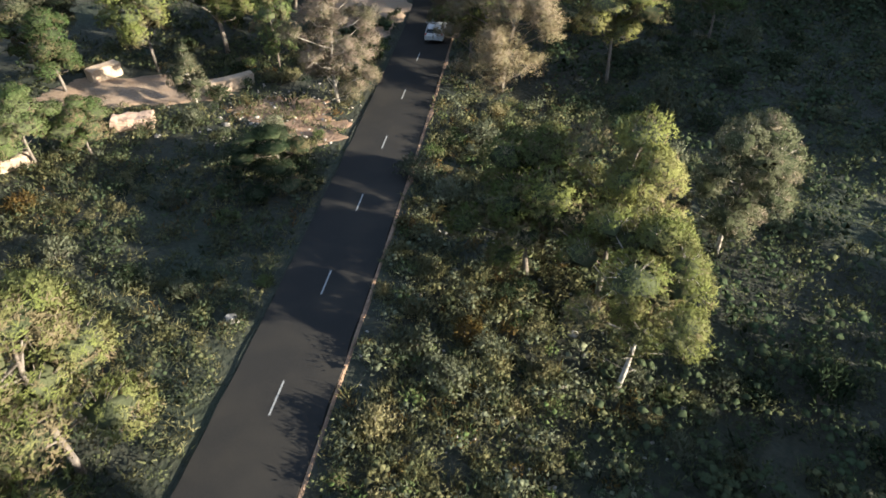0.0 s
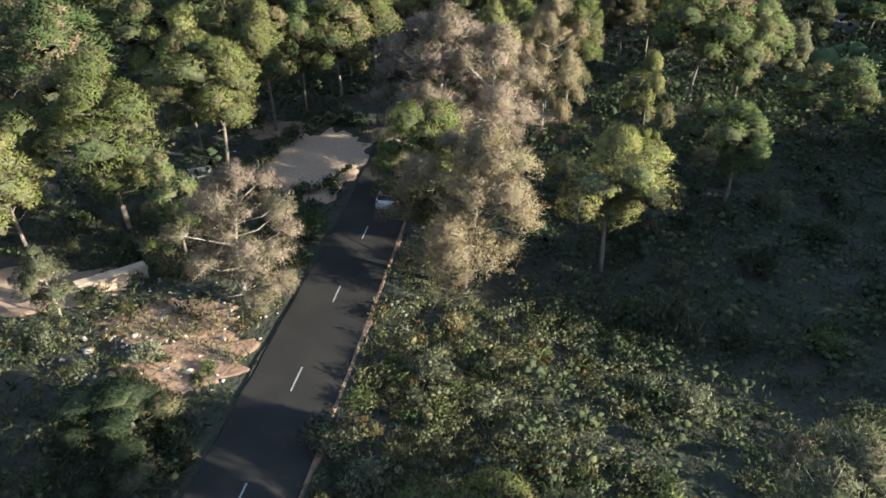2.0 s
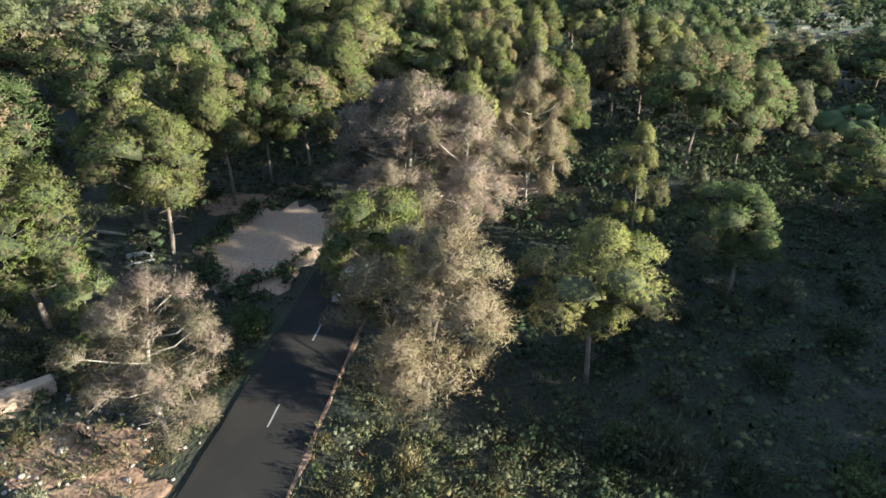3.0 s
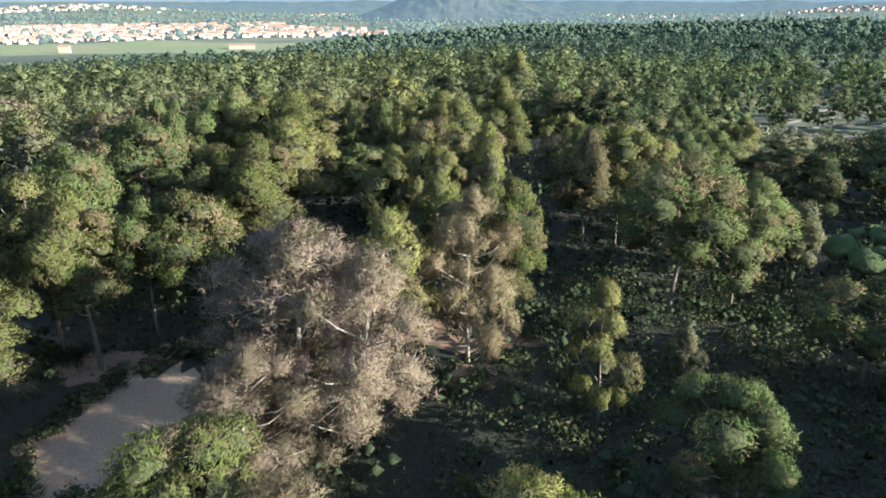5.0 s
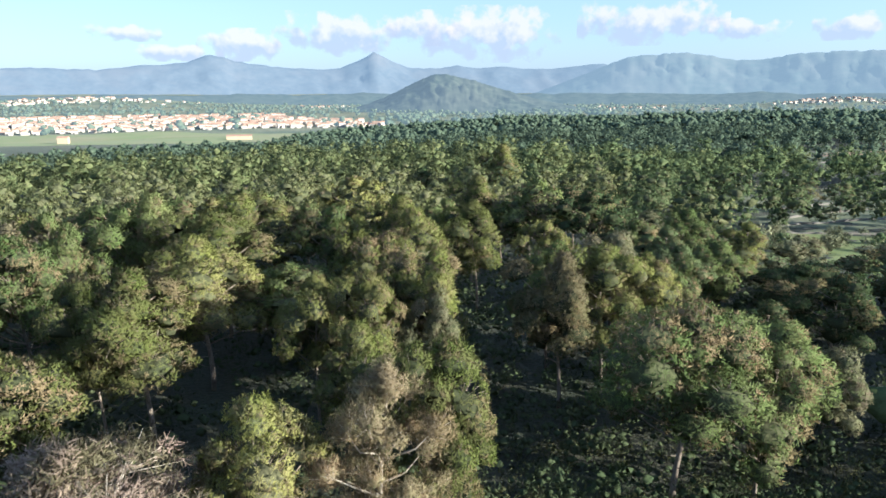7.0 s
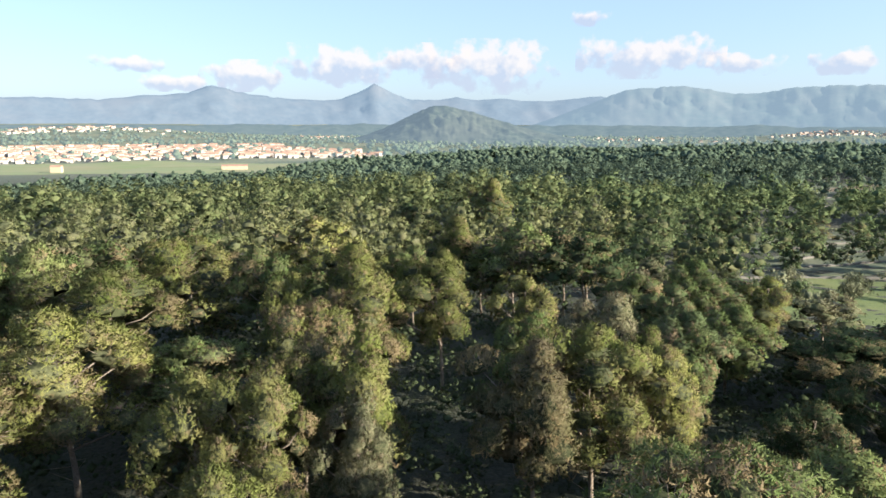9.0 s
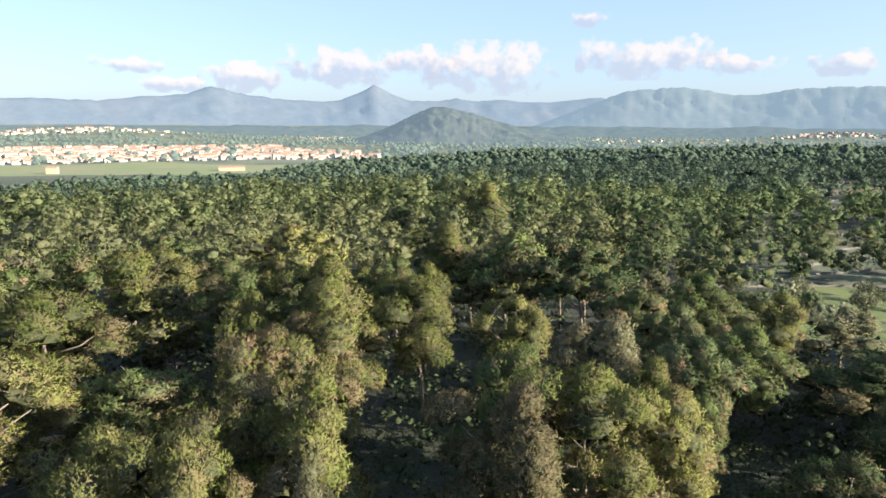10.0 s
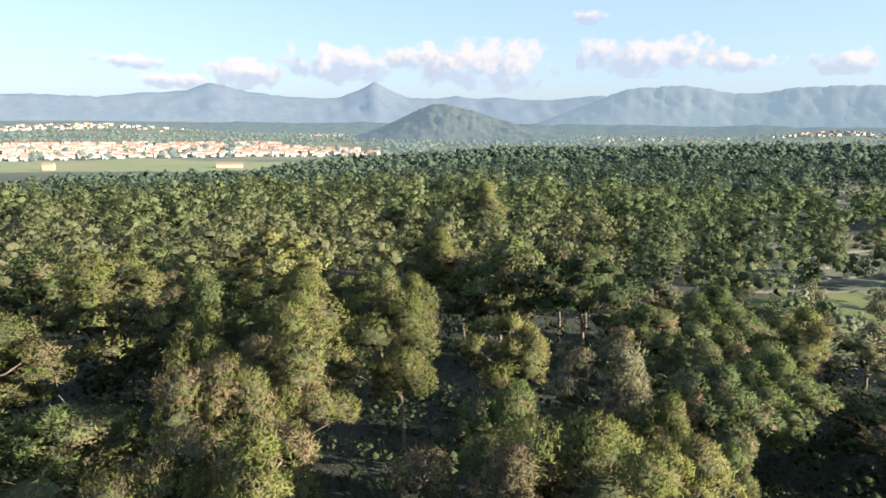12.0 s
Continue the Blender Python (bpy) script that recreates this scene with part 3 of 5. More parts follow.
def box(size, at, bevel=0.02, turn=None):
    bm = bmesh.new()
    bmesh.ops.create_cube(bm, size=1)
    bmesh.ops.scale(bm, vec=size, verts=bm.verts)
    if bevel:
        bmesh.ops.bevel(bm, geom=bm.edges[:], offset=bevel, segments=2, affect="EDGES")
    if turn:
        bmesh.ops.rotate(bm, verts=bm.verts, matrix=Euler([radians(a) for a in turn]).to_matrix())
    bmesh.ops.translate(bm, vec=at, verts=bm.verts)
    return bm


def build_car(x, y, heading):
    paint = plain("silver_car_paint", (0.55, 0.54, 0.53), 0.28, 0.25, 0.06, 2.0)
    glass = plain("tinted_glass", (0.015, 0.018, 0.02), 0.06, 0.0, 0.1)
    black = plain("black_trim", (0.02, 0.02, 0.02), 0.6)
    red = plain("red_lens", (0.5, 0.02, 0.02), 0.25)
    chrome = plain("alloy", (0.6, 0.6, 0.6), 0.3, 0.9)
    white = plain("plate_white", (0.8, 0.8, 0.78), 0.5)
    car = new("car")
    tagged(car, "silver five-door hatchback with tinted windows on the road", "car")

    def ring(yy, half, low, belt, top_half, top):
        pts = [(-half * 0.94, low), (-half, low + 0.16), (-half, belt - 0.16), (-half * 0.96, belt), (-top_half, top - 0.06), (-top_half * 0.8, top),
               (top_half * 0.8, top), (top_half, top - 0.06), (half * 0.96, belt), (half, belt - 0.16), (half, low + 0.16), (half * 0.94, low)]
        return [(px, yy, pz) for px, pz in pts]
    # the tail is at -y, the nose at +y
    part("body", loft([ring(-2.12, 0.74, 0.42, 0.82, 0.70, 0.90), ring(-2.02, 0.88, 0.28, 0.92, 0.74, 1.0), ring(-1.75, 0.90, 0.24, 0.95, 0.76, 1.06),
                       ring(0.85, 0.90, 0.24, 0.94, 0.76, 0.99), ring(1.6, 0.87, 0.24, 0.86, 0.72, 0.92), ring(2.0, 0.80, 0.28, 0.74, 0.66, 0.80), ring(2.16, 0.66, 0.36, 0.62, 0.55, 0.66)]), paint, car)

    def cabin(yy, half, z0, top_half, z1):
        return [(-half, yy, z0), (-top_half, yy, z1 - 0.05), (-top_half * 0.86, yy, z1), (top_half * 0.86, yy, z1), (top_half, yy, z1 - 0.05), (half, yy, z0)]
    part("windows", loft([cabin(-2.0, 0.74, 0.94, 0.70, 1.02), cabin(-1.72, 0.78, 0.94, 0.62, 1.42), cabin(-1.2, 0.80, 0.94, 0.63, 1.50), cabin(0.15, 0.80, 0.94, 0.62, 1.49), cabin(0.95, 0.78, 0.92, 0.70, 1.0)]), glass, car, "dark tinted windows")

    def shell(yy, half, z):
        return [(-half, yy, z - 0.035), (-half * 0.86, yy, z + 0.018), (half * 0.86, yy, z + 0.018), (half, yy, z - 0.035), (half * 0.8, yy, z - 0.05), (-half * 0.8, yy, z - 0.05)]
    part("roof", loft([shell(-1.86, 0.62, 1.40), shell(-1.6, 0.645, 1.475), shell(-1.1, 0.65, 1.515), shell(0.0, 0.645, 1.515), shell(0.25, 0.63, 1.475)]), paint, car, "pale silver roof")
    for s in (-1, 1):
        part("pillar", box((0.09, 0.10, 0.62), (s * 0.72, -1.80, 1.18), 0.02, (28, s * -12, 0)), paint, car)
        part("pillar", box((0.06, 0.08, 0.55), (s * 0.715, -0.45, 1.2), 0.02, (0, s * -14, 0)), black, car)
        part("tail_light", box((0.20, 0.10, 0.20), (s * 0.76, -2.04, 0.88), 0.03), red, car, "red tail light")
        part("headlight", box((0.26, 0.14, 0.14), (s * 0.62, 2.0, 0.68), 0.03), white, car, "clear headlight")
        mirror = part("wing_mirror", box((0.20, 0.12, 0.14), (s * 0.98, 0.62, 1.02), 0.04), paint, car)
        for yy in (-1.3, 1.32):
            bm = bmesh.new()
            bmesh.ops.create_cone(bm, cap_ends=True, segments=24, radius1=0.32, radius2=0.32, depth=0.22)
            bmesh.ops.bevel(bm, geom=[e for e in bm.edges if e.calc_face_angle(0) > 1], offset=0.04, segments=2, affect="EDGES")
            bmesh.ops.rotate(bm, verts=bm.verts, matrix=Euler((0, radians(90), 0)).to_matrix())
            bmesh.ops.translate(bm, vec=(s * 0.80, yy, 0.32), verts=bm.verts)
            wheel = part("wheel", bm, black, car, "black tyre on an alloy rim")
            bm = bmesh.new()
            bmesh.ops.create_cone(bm, cap_ends=True, segments=20, radius1=0.20, radius2=0.17, depth=0.24)
            bmesh.ops.rotate(bm, verts=bm.verts, matrix=Euler((0, radians(90), 0)).to_matrix())
            bmesh.ops.translate(bm, vec=(s * 0.81, yy, 0.32), verts=bm.verts)
            part("rim", bm, chrome, wheel)
    part("bumper", box((1.66, 0.18, 0.26), (0, -2.08, 0.46), 0.06), paint, car)
    part("lower_bumper", box((1.3, 0.12, 0.12), (0, -2.14, 0.36), 0.03), black, car)
    part("number_plate", box((0.50, 0.02, 0.11), (0, -2.15, 0.70), 0.004), white, car, "white plate with a dark bar")
    part("spoiler", box((1.1, 0.22, 0.05), (0, -1.93, 1.43), 0.02, (8, 0, 0)), paint, car)
    part("exhaust", box((0.10, 0.12, 0.05), (-0.5, -2.17, 0.30), 0.015), chrome, car)
    car.matrix_basis = Matrix.Translation((x, y, ground_z(road_x(y), y) + 0.15)) @ Euler((0, 0, radians(heading))).to_matrix().to_4x4()
    return car


# ---- far things ----
def at(az, r):
    return HUB[0] + r * math.sin(radians(az)), HUB[1] + r * math.cos(radians(az))


def ridge(name, material, label, az0, az1, r0, depth, crest, seed, steps=240, rows=26, rough=0.16, foot=-60):
    """A line of hills on an arc round the wood: crest(azimuth) metres high, with gullies."""
    verts = []
    for j in range(rows + 1):
        v = j / rows * 2 - 1
        for i in range(steps + 1):
            az = az0 + (az1 - az0) * i / steps
            top = crest(az)
            n = noise.fractal((az * 0.95 + seed + v * 2.1, v * 6.0 + 0.4 * az, seed * 2.0), 0.85, 2.1, 6)
            fall = max(0.0, 1 - abs(v)) ** 0.85
            body = foot + (top - foot) * fall
            z = body + (top - foot) * rough * n * min(1.0, 3.5 * abs(v)) * (0.25 + fall) + (top - foot) * 0.03 * noise.fractal((az * 1.7, seed, 0), 0.8, 2.2, 5) * fall
            x, y = at(az, r0 + v * depth)
            verts.append((x, y, z))
    w = steps + 1
    faces = np.array([(j * w + i, j * w + i + 1, (j + 1) * w + i + 1, (j + 1) * w + i) for j in range(rows) for i in range(steps)])
    return structure(name, mesh_of(name, verts, faces[:, ::-1], material, smooth=True), label, "backdrop")


def bump_at(az, c, h, w):
    return h * math.exp(-((az - c) / w) ** 2)


def tent(az, c, h, w):
    """A peak with straight flanks and a slightly blunt top."""
    k = max(0.0, 1 - math.sqrt(((az - c) / w) ** 2 + 0.004))
    return h * k * (0.6 + 0.4 * k)


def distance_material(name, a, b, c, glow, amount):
    """Far slopes through much air: haze put in as dull colours, faint blue glow."""
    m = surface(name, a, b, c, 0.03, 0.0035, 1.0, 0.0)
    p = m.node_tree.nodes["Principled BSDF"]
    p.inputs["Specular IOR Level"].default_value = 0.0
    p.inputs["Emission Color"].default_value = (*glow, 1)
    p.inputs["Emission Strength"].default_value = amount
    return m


def build_distance():
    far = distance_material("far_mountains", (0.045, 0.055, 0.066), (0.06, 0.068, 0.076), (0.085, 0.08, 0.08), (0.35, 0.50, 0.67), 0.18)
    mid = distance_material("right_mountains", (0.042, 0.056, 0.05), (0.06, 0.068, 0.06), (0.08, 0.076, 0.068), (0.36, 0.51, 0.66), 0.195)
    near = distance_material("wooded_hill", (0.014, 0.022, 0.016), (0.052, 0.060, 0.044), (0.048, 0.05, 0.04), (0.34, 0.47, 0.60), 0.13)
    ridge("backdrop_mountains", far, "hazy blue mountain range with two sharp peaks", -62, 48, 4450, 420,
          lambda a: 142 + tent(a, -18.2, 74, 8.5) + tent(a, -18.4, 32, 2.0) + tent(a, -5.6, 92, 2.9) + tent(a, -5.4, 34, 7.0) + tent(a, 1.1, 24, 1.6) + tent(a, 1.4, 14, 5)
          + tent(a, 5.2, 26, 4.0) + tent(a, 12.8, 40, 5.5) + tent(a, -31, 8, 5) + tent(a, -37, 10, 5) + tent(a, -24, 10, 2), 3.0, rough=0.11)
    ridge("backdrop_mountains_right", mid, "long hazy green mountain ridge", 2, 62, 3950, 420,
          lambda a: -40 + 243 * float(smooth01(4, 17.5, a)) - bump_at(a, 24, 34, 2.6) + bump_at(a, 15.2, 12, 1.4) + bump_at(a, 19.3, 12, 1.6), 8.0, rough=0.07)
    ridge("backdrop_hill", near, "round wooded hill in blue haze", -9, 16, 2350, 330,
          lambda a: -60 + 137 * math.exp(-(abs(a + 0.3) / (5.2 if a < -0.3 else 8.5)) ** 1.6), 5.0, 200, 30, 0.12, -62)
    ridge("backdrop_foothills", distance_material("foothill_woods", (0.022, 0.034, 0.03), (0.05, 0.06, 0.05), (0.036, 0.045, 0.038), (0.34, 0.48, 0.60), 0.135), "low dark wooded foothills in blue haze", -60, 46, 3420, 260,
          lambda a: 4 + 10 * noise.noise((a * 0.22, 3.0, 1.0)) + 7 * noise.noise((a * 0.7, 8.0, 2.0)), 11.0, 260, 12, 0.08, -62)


HOUSES = {}


def house(x, y, turn, style):
    """Far village house: rendered walls and a tiled roof with eaves."""
    m = Matrix.Translation((x, y, ground_z(x, y) - 0.4)) @ Euler((0, 0, radians(turn))).to_matrix().to_4x4()
    if style in HOUSES:
        made = copy_thing(HOUSES[style], Matrix())
        made.matrix_basis = m
        return made
    w, d, h, rise = ((10, 9, 5.8, 2.2), (8, 7, 4.2, 2.0), (13, 10, 8.5, 2.0), (20, 9, 6.5, 2.4))[style]
    ob = new("house")
    tagged(ob, ("white two-storey village house with a red tile roof", "small white house with a terracotta roof", "pale apartment block with a low tile roof", "long row of white houses under red tile")[style], "house", "houses of the far town")
    part("wall", box((w, d, h), (0, 0, h / 2), 0), M["white_wall"], ob)
    part("wing", box((w * 0.4, d * 0.5, h * 0.62), (w * 0.2, -d * 0.7, h * 0.31), 0), M["white_wall"], ob)
    bm = bmesh.new()
    e = 0.5
    v = [bm.verts.new(p) for p in ((-w / 2 - e, -d / 2 - e, h), (w / 2 + e, -d / 2 - e, h), (w / 2 + e, d / 2 + e, h), (-w / 2 - e, d / 2 + e, h), (-w / 2 - e, 0, h + rise), (w / 2 + e, 0, h + rise))]
    for f in ((0, 1, 5, 4), (2, 3, 4, 5), (0, 4, 3), (1, 2, 5), (3, 2, 1, 0)):
        bm.faces.new([v[k] for k in f])
    part("roof", bm, M["tile_roof"], ob, "terracotta tile roof")
    HOUSES[style] = ob
    ob.matrix_basis = m
    return ob


def house_rows(name, spots, label):
    """Houses too far off to tell apart singly, joined."""
    faces_w, faces_r, all_w, all_r = [], [], [], []
    for x, y, turn, w, d, h in spots:
        c, s, z = math.cos(radians(turn)), math.sin(radians(turn)), ground_z(x, y) - 0.5
        spin = lambda p: (x + p[0] * c - p[1] * s, y + p[0] * s + p[1] * c, z + p[2])
        n = len(all_w)
        all_w += [spin((i * w / 2, j * d / 2, k)) for k in (0, h) for i, j in ((-1, -1), (1, -1), (1, 1), (-1, 1))]
        faces_w += [(n, n + 1, n + 5, n + 4), (n + 1, n + 2, n + 6, n + 5), (n + 2, n + 3, n + 7, n + 6), (n + 3, n, n + 4, n + 7)]
        n = len(all_r)
        all_r += [spin(p) for p in ((-w / 2 - 0.5, -d / 2 - 0.5, h), (w / 2 + 0.5, -d / 2 - 0.5, h), (w / 2 + 0.5, d / 2 + 0.5, h), (-w / 2 - 0.5, d / 2 + 0.5, h), (-w / 2 - 0.5, 0, h + 2), (w / 2 + 0.5, 0, h + 2))]
        faces_r += [(n, n + 1, n + 5, n + 4), (n + 2, n + 3, n + 4, n + 5), (n, n + 4, n + 3), (n + 1, n + 2, n + 5)]
    town = tagged(new(name), label, "town", kind="stuff")
    tagged(mesh_part("walls", mesh_of("walls", all_w, faces_w, M["white_wall"]), town), kind="stuff")
    tagged(mesh_part("roofs", mesh_of("roofs", all_r, faces_r, M["tile_roof"]), town), kind="stuff")


def build_towns():
    rng = np.random.default_rng(21)
    spots = []
    for _ in range(2600):
        az, r = rng.uniform(-37, -4.8), 1290 + 640 * rng.random() ** 1.2
        if az > -13.5 and r > 1290 + 400 - (az + 13.5) * 34:
            continue
        if -17.6 < az < -16.9 or rng.random() < 0.25:
            continue
        x, y = at(az, r)
        if all((x - a) ** 2 + (y - b) ** 2 > 17 ** 2 for _, a, b, _ in spots):
            spots.append((r, x, y, az))
    spots.sort()
    rest = []
    for i, (r, x, y, az) in enumerate(spots):
        turn = float(rng.choice((0, 90, 15, -12))) - az
        if i < 240:
            house(x, y, turn, int(rng.choice((2, 3, 3, 0) if -20 < az < -4 and rng.random() < 0.6 else (0, 1, 1, 0))))
        else:
            rest.append((x, y, turn, rng.uniform(10, 22), rng.uniform(8, 11), rng.uniform(5, 9)))
    house_rows("far_town_houses", rest, "white houses with red roofs at the back of the town")
    rows = []
    for az, spread, r0, r1, n in ((-28, 3.4, 2780, 3080, 90), (-9.5, 1.4, 2650, 2800, 22), (30.5, 2.2, 2750, 3020, 80), (17, 4.5, 2300, 2900, 34)):
        for _ in range(n):
            x, y = at(rng.normal(az, spread), rng.uniform(r0, r1))
            rows.append((x, y, rng.uniform(0, 90), rng.uniform(9, 22), rng.uniform(8, 12), rng.uniform(4, 8)))
    house_rows("distant_towns", rows, "pale houses of distant towns on the slopes")


def farm(x, y, w, d, h, turn, label):
    ob = new("farmhouse")
    tagged(ob, label, "farmhouse")
    ochre = M["mares"]
    part("wall", box((w, d, h), (0, 0, h / 2), 0), ochre, ob)
    bm = bmesh.new()
    e = 0.4
    v = [bm.verts.new(p) for p in ((-w / 2 - e, -d / 2 - e, h), (w / 2 + e, -d / 2 - e, h), (w / 2 + e, d / 2 + e, h), (-w / 2 - e, d / 2 + e, h), (-w / 2 - e, 0, h + 2), (w / 2 + e, 0, h + 2))]
    for f in ((0, 1, 5, 4), (2, 3, 4, 5), (0, 4, 3), (1, 2, 5), (3, 2, 1, 0)):
        bm.faces.new([v[k] for k in f])
    part("roof", bm, M["tile_roof"], ob, "terracotta tile roof")
    ob.matrix_basis = Matrix.Translation((x, y, ground_z(x, y) - 0.3)) @ Euler((0, 0, radians(turn))).to_matrix().to_4x4()


def cloud_material():
    m, t, p = nodes_of("cloud")
    t.nodes.remove(p)
    tc = t.nodes.new("ShaderNodeTexCoord")
    oi = t.nodes.new("ShaderNodeObjectInfo")
    sub = t.nodes.new("ShaderNodeVectorMath")
    sub.operation = "MULTIPLY_ADD"
    sub.inputs[1].default_value, sub.inputs[2].default_value = (2, 2, 2), (-1, -1, -1)
    link(t, tc.outputs["Generated"], sub.inputs[0])
    flat = t.nodes.new("ShaderNodeVectorMath")
    flat.operation = "MULTIPLY"
    flat.inputs[1].default_value = (1, 0, 1)
    link(t, sub.outputs[0], flat.inputs[0])
    length = t.nodes.new("ShaderNodeVectorMath")
    length.operation = "LENGTH"
    link(t, flat.outputs[0], length.inputs[0])
    g = t.nodes.new("ShaderNodeNewGeometry")

    def field(scale, detail, shift):
        n = t.nodes.new("ShaderNodeTexNoise")
        n.inputs["Scale"].default_value, n.inputs["Detail"].default_value = scale, detail
        s = t.nodes.new("ShaderNodeVectorMath")
        s.operation = "ADD"
        s.inputs[1].default_value = shift
        link(t, g.outputs["Position"], s.inputs[0])
        link(t, s.outputs[0], n.inputs["Vector"])
        return n.outputs[0]

    def calc(op, a, b):
        n = t.nodes.new("ShaderNodeMath")
        n.operation = op
        for i, v in enumerate((a, b)):
            if isinstance(v, float):
                n.inputs[i].default_value = v
            else:
                link(t, v, n.inputs[i])
        return n.outputs[0]
    density = calc("SUBTRACT", calc("MULTIPLY", field(0.0075, 7.0, (0, 0, 0)), 1.9), calc("ADD", calc("MULTIPLY", length.outputs["Value"], 0.78), 0.17))
    r = t.nodes.new("ShaderNodeMapRange")
    r.interpolation_type = "SMOOTHSTEP"
    r.inputs["From Min"].default_value, r.inputs["From Max"].default_value = 0.0, 0.36
    r.inputs["To Max"].default_value = 0.78
    link(t, density, r.inputs[0])
    sep = t.nodes.new("ShaderNodeSeparateXYZ")
    link(t, sub.outputs[0], sep.inputs[0])
    # lit upper right and shaded base are painted into a glowing sheet
    shade = calc("ADD", calc("ADD", calc("MULTIPLY", sep.outputs["Z"], 0.5), calc("MULTIPLY", sep.outputs["X"], 0.12)), field(0.012, 6.0, (31, 7, 3)))
    k = t.nodes.new("ShaderNodeMapRange")
    k.inputs["From Min"].default_value, k.inputs["From Max"].default_value = 0.33, 0.66
    link(t, shade, k.inputs[0])
    em = t.nodes.new("ShaderNodeEmission")
    em.inputs["Strength"].default_value = 0.272
    link(t, mix_colour(t, k.outputs[0], (0.58, 0.66, 0.84), (1.0, 0.93, 0.92)), em.inputs[0])
    clear = t.nodes.new("ShaderNodeBsdfTransparent")
    blend = t.nodes.new("ShaderNodeMixShader")
    link(t, r.outputs[0], blend.inputs[0])
    link(t, clear.outputs[0], blend.inputs[1])
    link(t, em.outputs[0], blend.inputs[2])
    link(t, blend.outputs[0], t.nodes["Material Output"].inputs[0])
    return m


def cloud(az, el, wide, high, material):
    """A far bank of cloud above the mountains; sizes in degrees of the sky."""
    r = 4840
    x, y = at(az, r)
    w, h = r * math.tan(radians(wide / 2)), r * math.tan(radians(high / 2))
    verts = [(-w, 0, -h), (w, 0, -h), (w, 0, h), (-w, 0, h)]
    me = mesh_of("backdrop_cloud", [v for v in verts], [(0, 1, 2, 3)], material)
    ob = structure("backdrop_cloud", me, "soft white cumulus cloud with a grey-blue base", "cloud")
    ob.visible_shadow = False
    ob.matrix_basis = Matrix.Translation((x, y, 25 + r * math.tan(radians(el)))) @ Euler((0, 0, radians(-az))).to_matrix().to_4x4()


def build_clouds():
    c = cloud_material()
    for az, el, wide, high in ((-16.0, 3.5, 7, 2.6), (-8.2, 4.4, 11, 3.6), (-1.6, 4.9, 8, 2.9), (4.0, 4.4, 12, 4.6), (16.7, 5.1, 11.5, 3.6), (24.0, 4.3, 6, 1.8), (30.4, 4.3, 5, 2.0), (-24.7, 4.2, 6, 1.3), (-21.0, 2.8, 7, 1.3), (11.7, 8.1, 4, 1.4)):
        cloud(az, el, wide, high, c)


# ---- the wood beyond single trees ----
def in_clearing(x, y):
    """Olive grove and terraces in the hollow on the right, and the open ground by the road."""
    if abs(x - road_x(y)) < (4.6 if y < 80 else 3.2) and y < 91:
        return True
    if 64 + (y - 150) * 0.28 < x < 215 and 152 < y < 210:
        return True
    if x > 96 + (y - 230) * 0.28 and x < 345 and 226 < y < 300:
        return True
    if 150 + (y - 300) * 0.5 < x < 335 + (y - 300) * 0.75 and 330 <= y < 450:
        return True
    return False


def wood(name, spots, clumps, per, length, width, material, label, seed, high=9.5, wide=3.4, core=0.84, shape=None):
    """Many trees or bushes in one: each a mound of soft clumps, wide metres in radius."""
    rng = np.random.default_rng(seed)
    shape = shape or (ICO, ICO_FACES)
    spots = np.asarray(spots)
    n = len(spots)
    size = np.clip(rng.normal(0.96, 0.2, n), 0.55, 1.45)
    z = land(spots[:, 0], spots[:, 1])
    c = np.repeat(np.column_stack([spots, z]), clumps, axis=0)
    s = np.repeat(size, clumps)
    order = np.tile((np.arange(clumps) + 0.5) / clumps, n)
    spin = np.repeat(rng.uniform(0, 6.28, n), clumps)
    up = 1 - 1.45 * order
    a = np.tile(np.arange(clumps) * 2.39996, n) + spin + rng.normal(size=len(c)) * 0.35
    q = np.sqrt(np.maximum(0, 1 - up * up)) * rng.uniform(0.75, 1.1, len(c))
    big = 0.86 / clumps ** 0.36
    reach = wide * (1.02 - big) * s
    tall = high * s * rng.uniform(0.9, 1.12, len(c))
    c = c + np.column_stack([reach * q * np.cos(a), reach * q * np.sin(a), tall * (0.64 + 0.26 * up)])
    v, fc, nm = tufts(rng, c, wide * big * s * rng.uniform(0.72, 1.2, len(c)), per, length, width, core, 0.8, 0.3, shape)
    clump = np.concatenate([np.repeat(np.arange(len(c)), len(shape[0])), np.repeat(np.arange(len(c)), per * 3)])
    middle = np.column_stack([spots, z + high * size * 0.5])[clump // clumps]
    v, fc, nm = mounded(v, fc, nm, middle, 0.3)
    me = mesh_of(name, v, fc, material, nm)
    return tagged(new(name, me), label, "wood", kind="stuff")


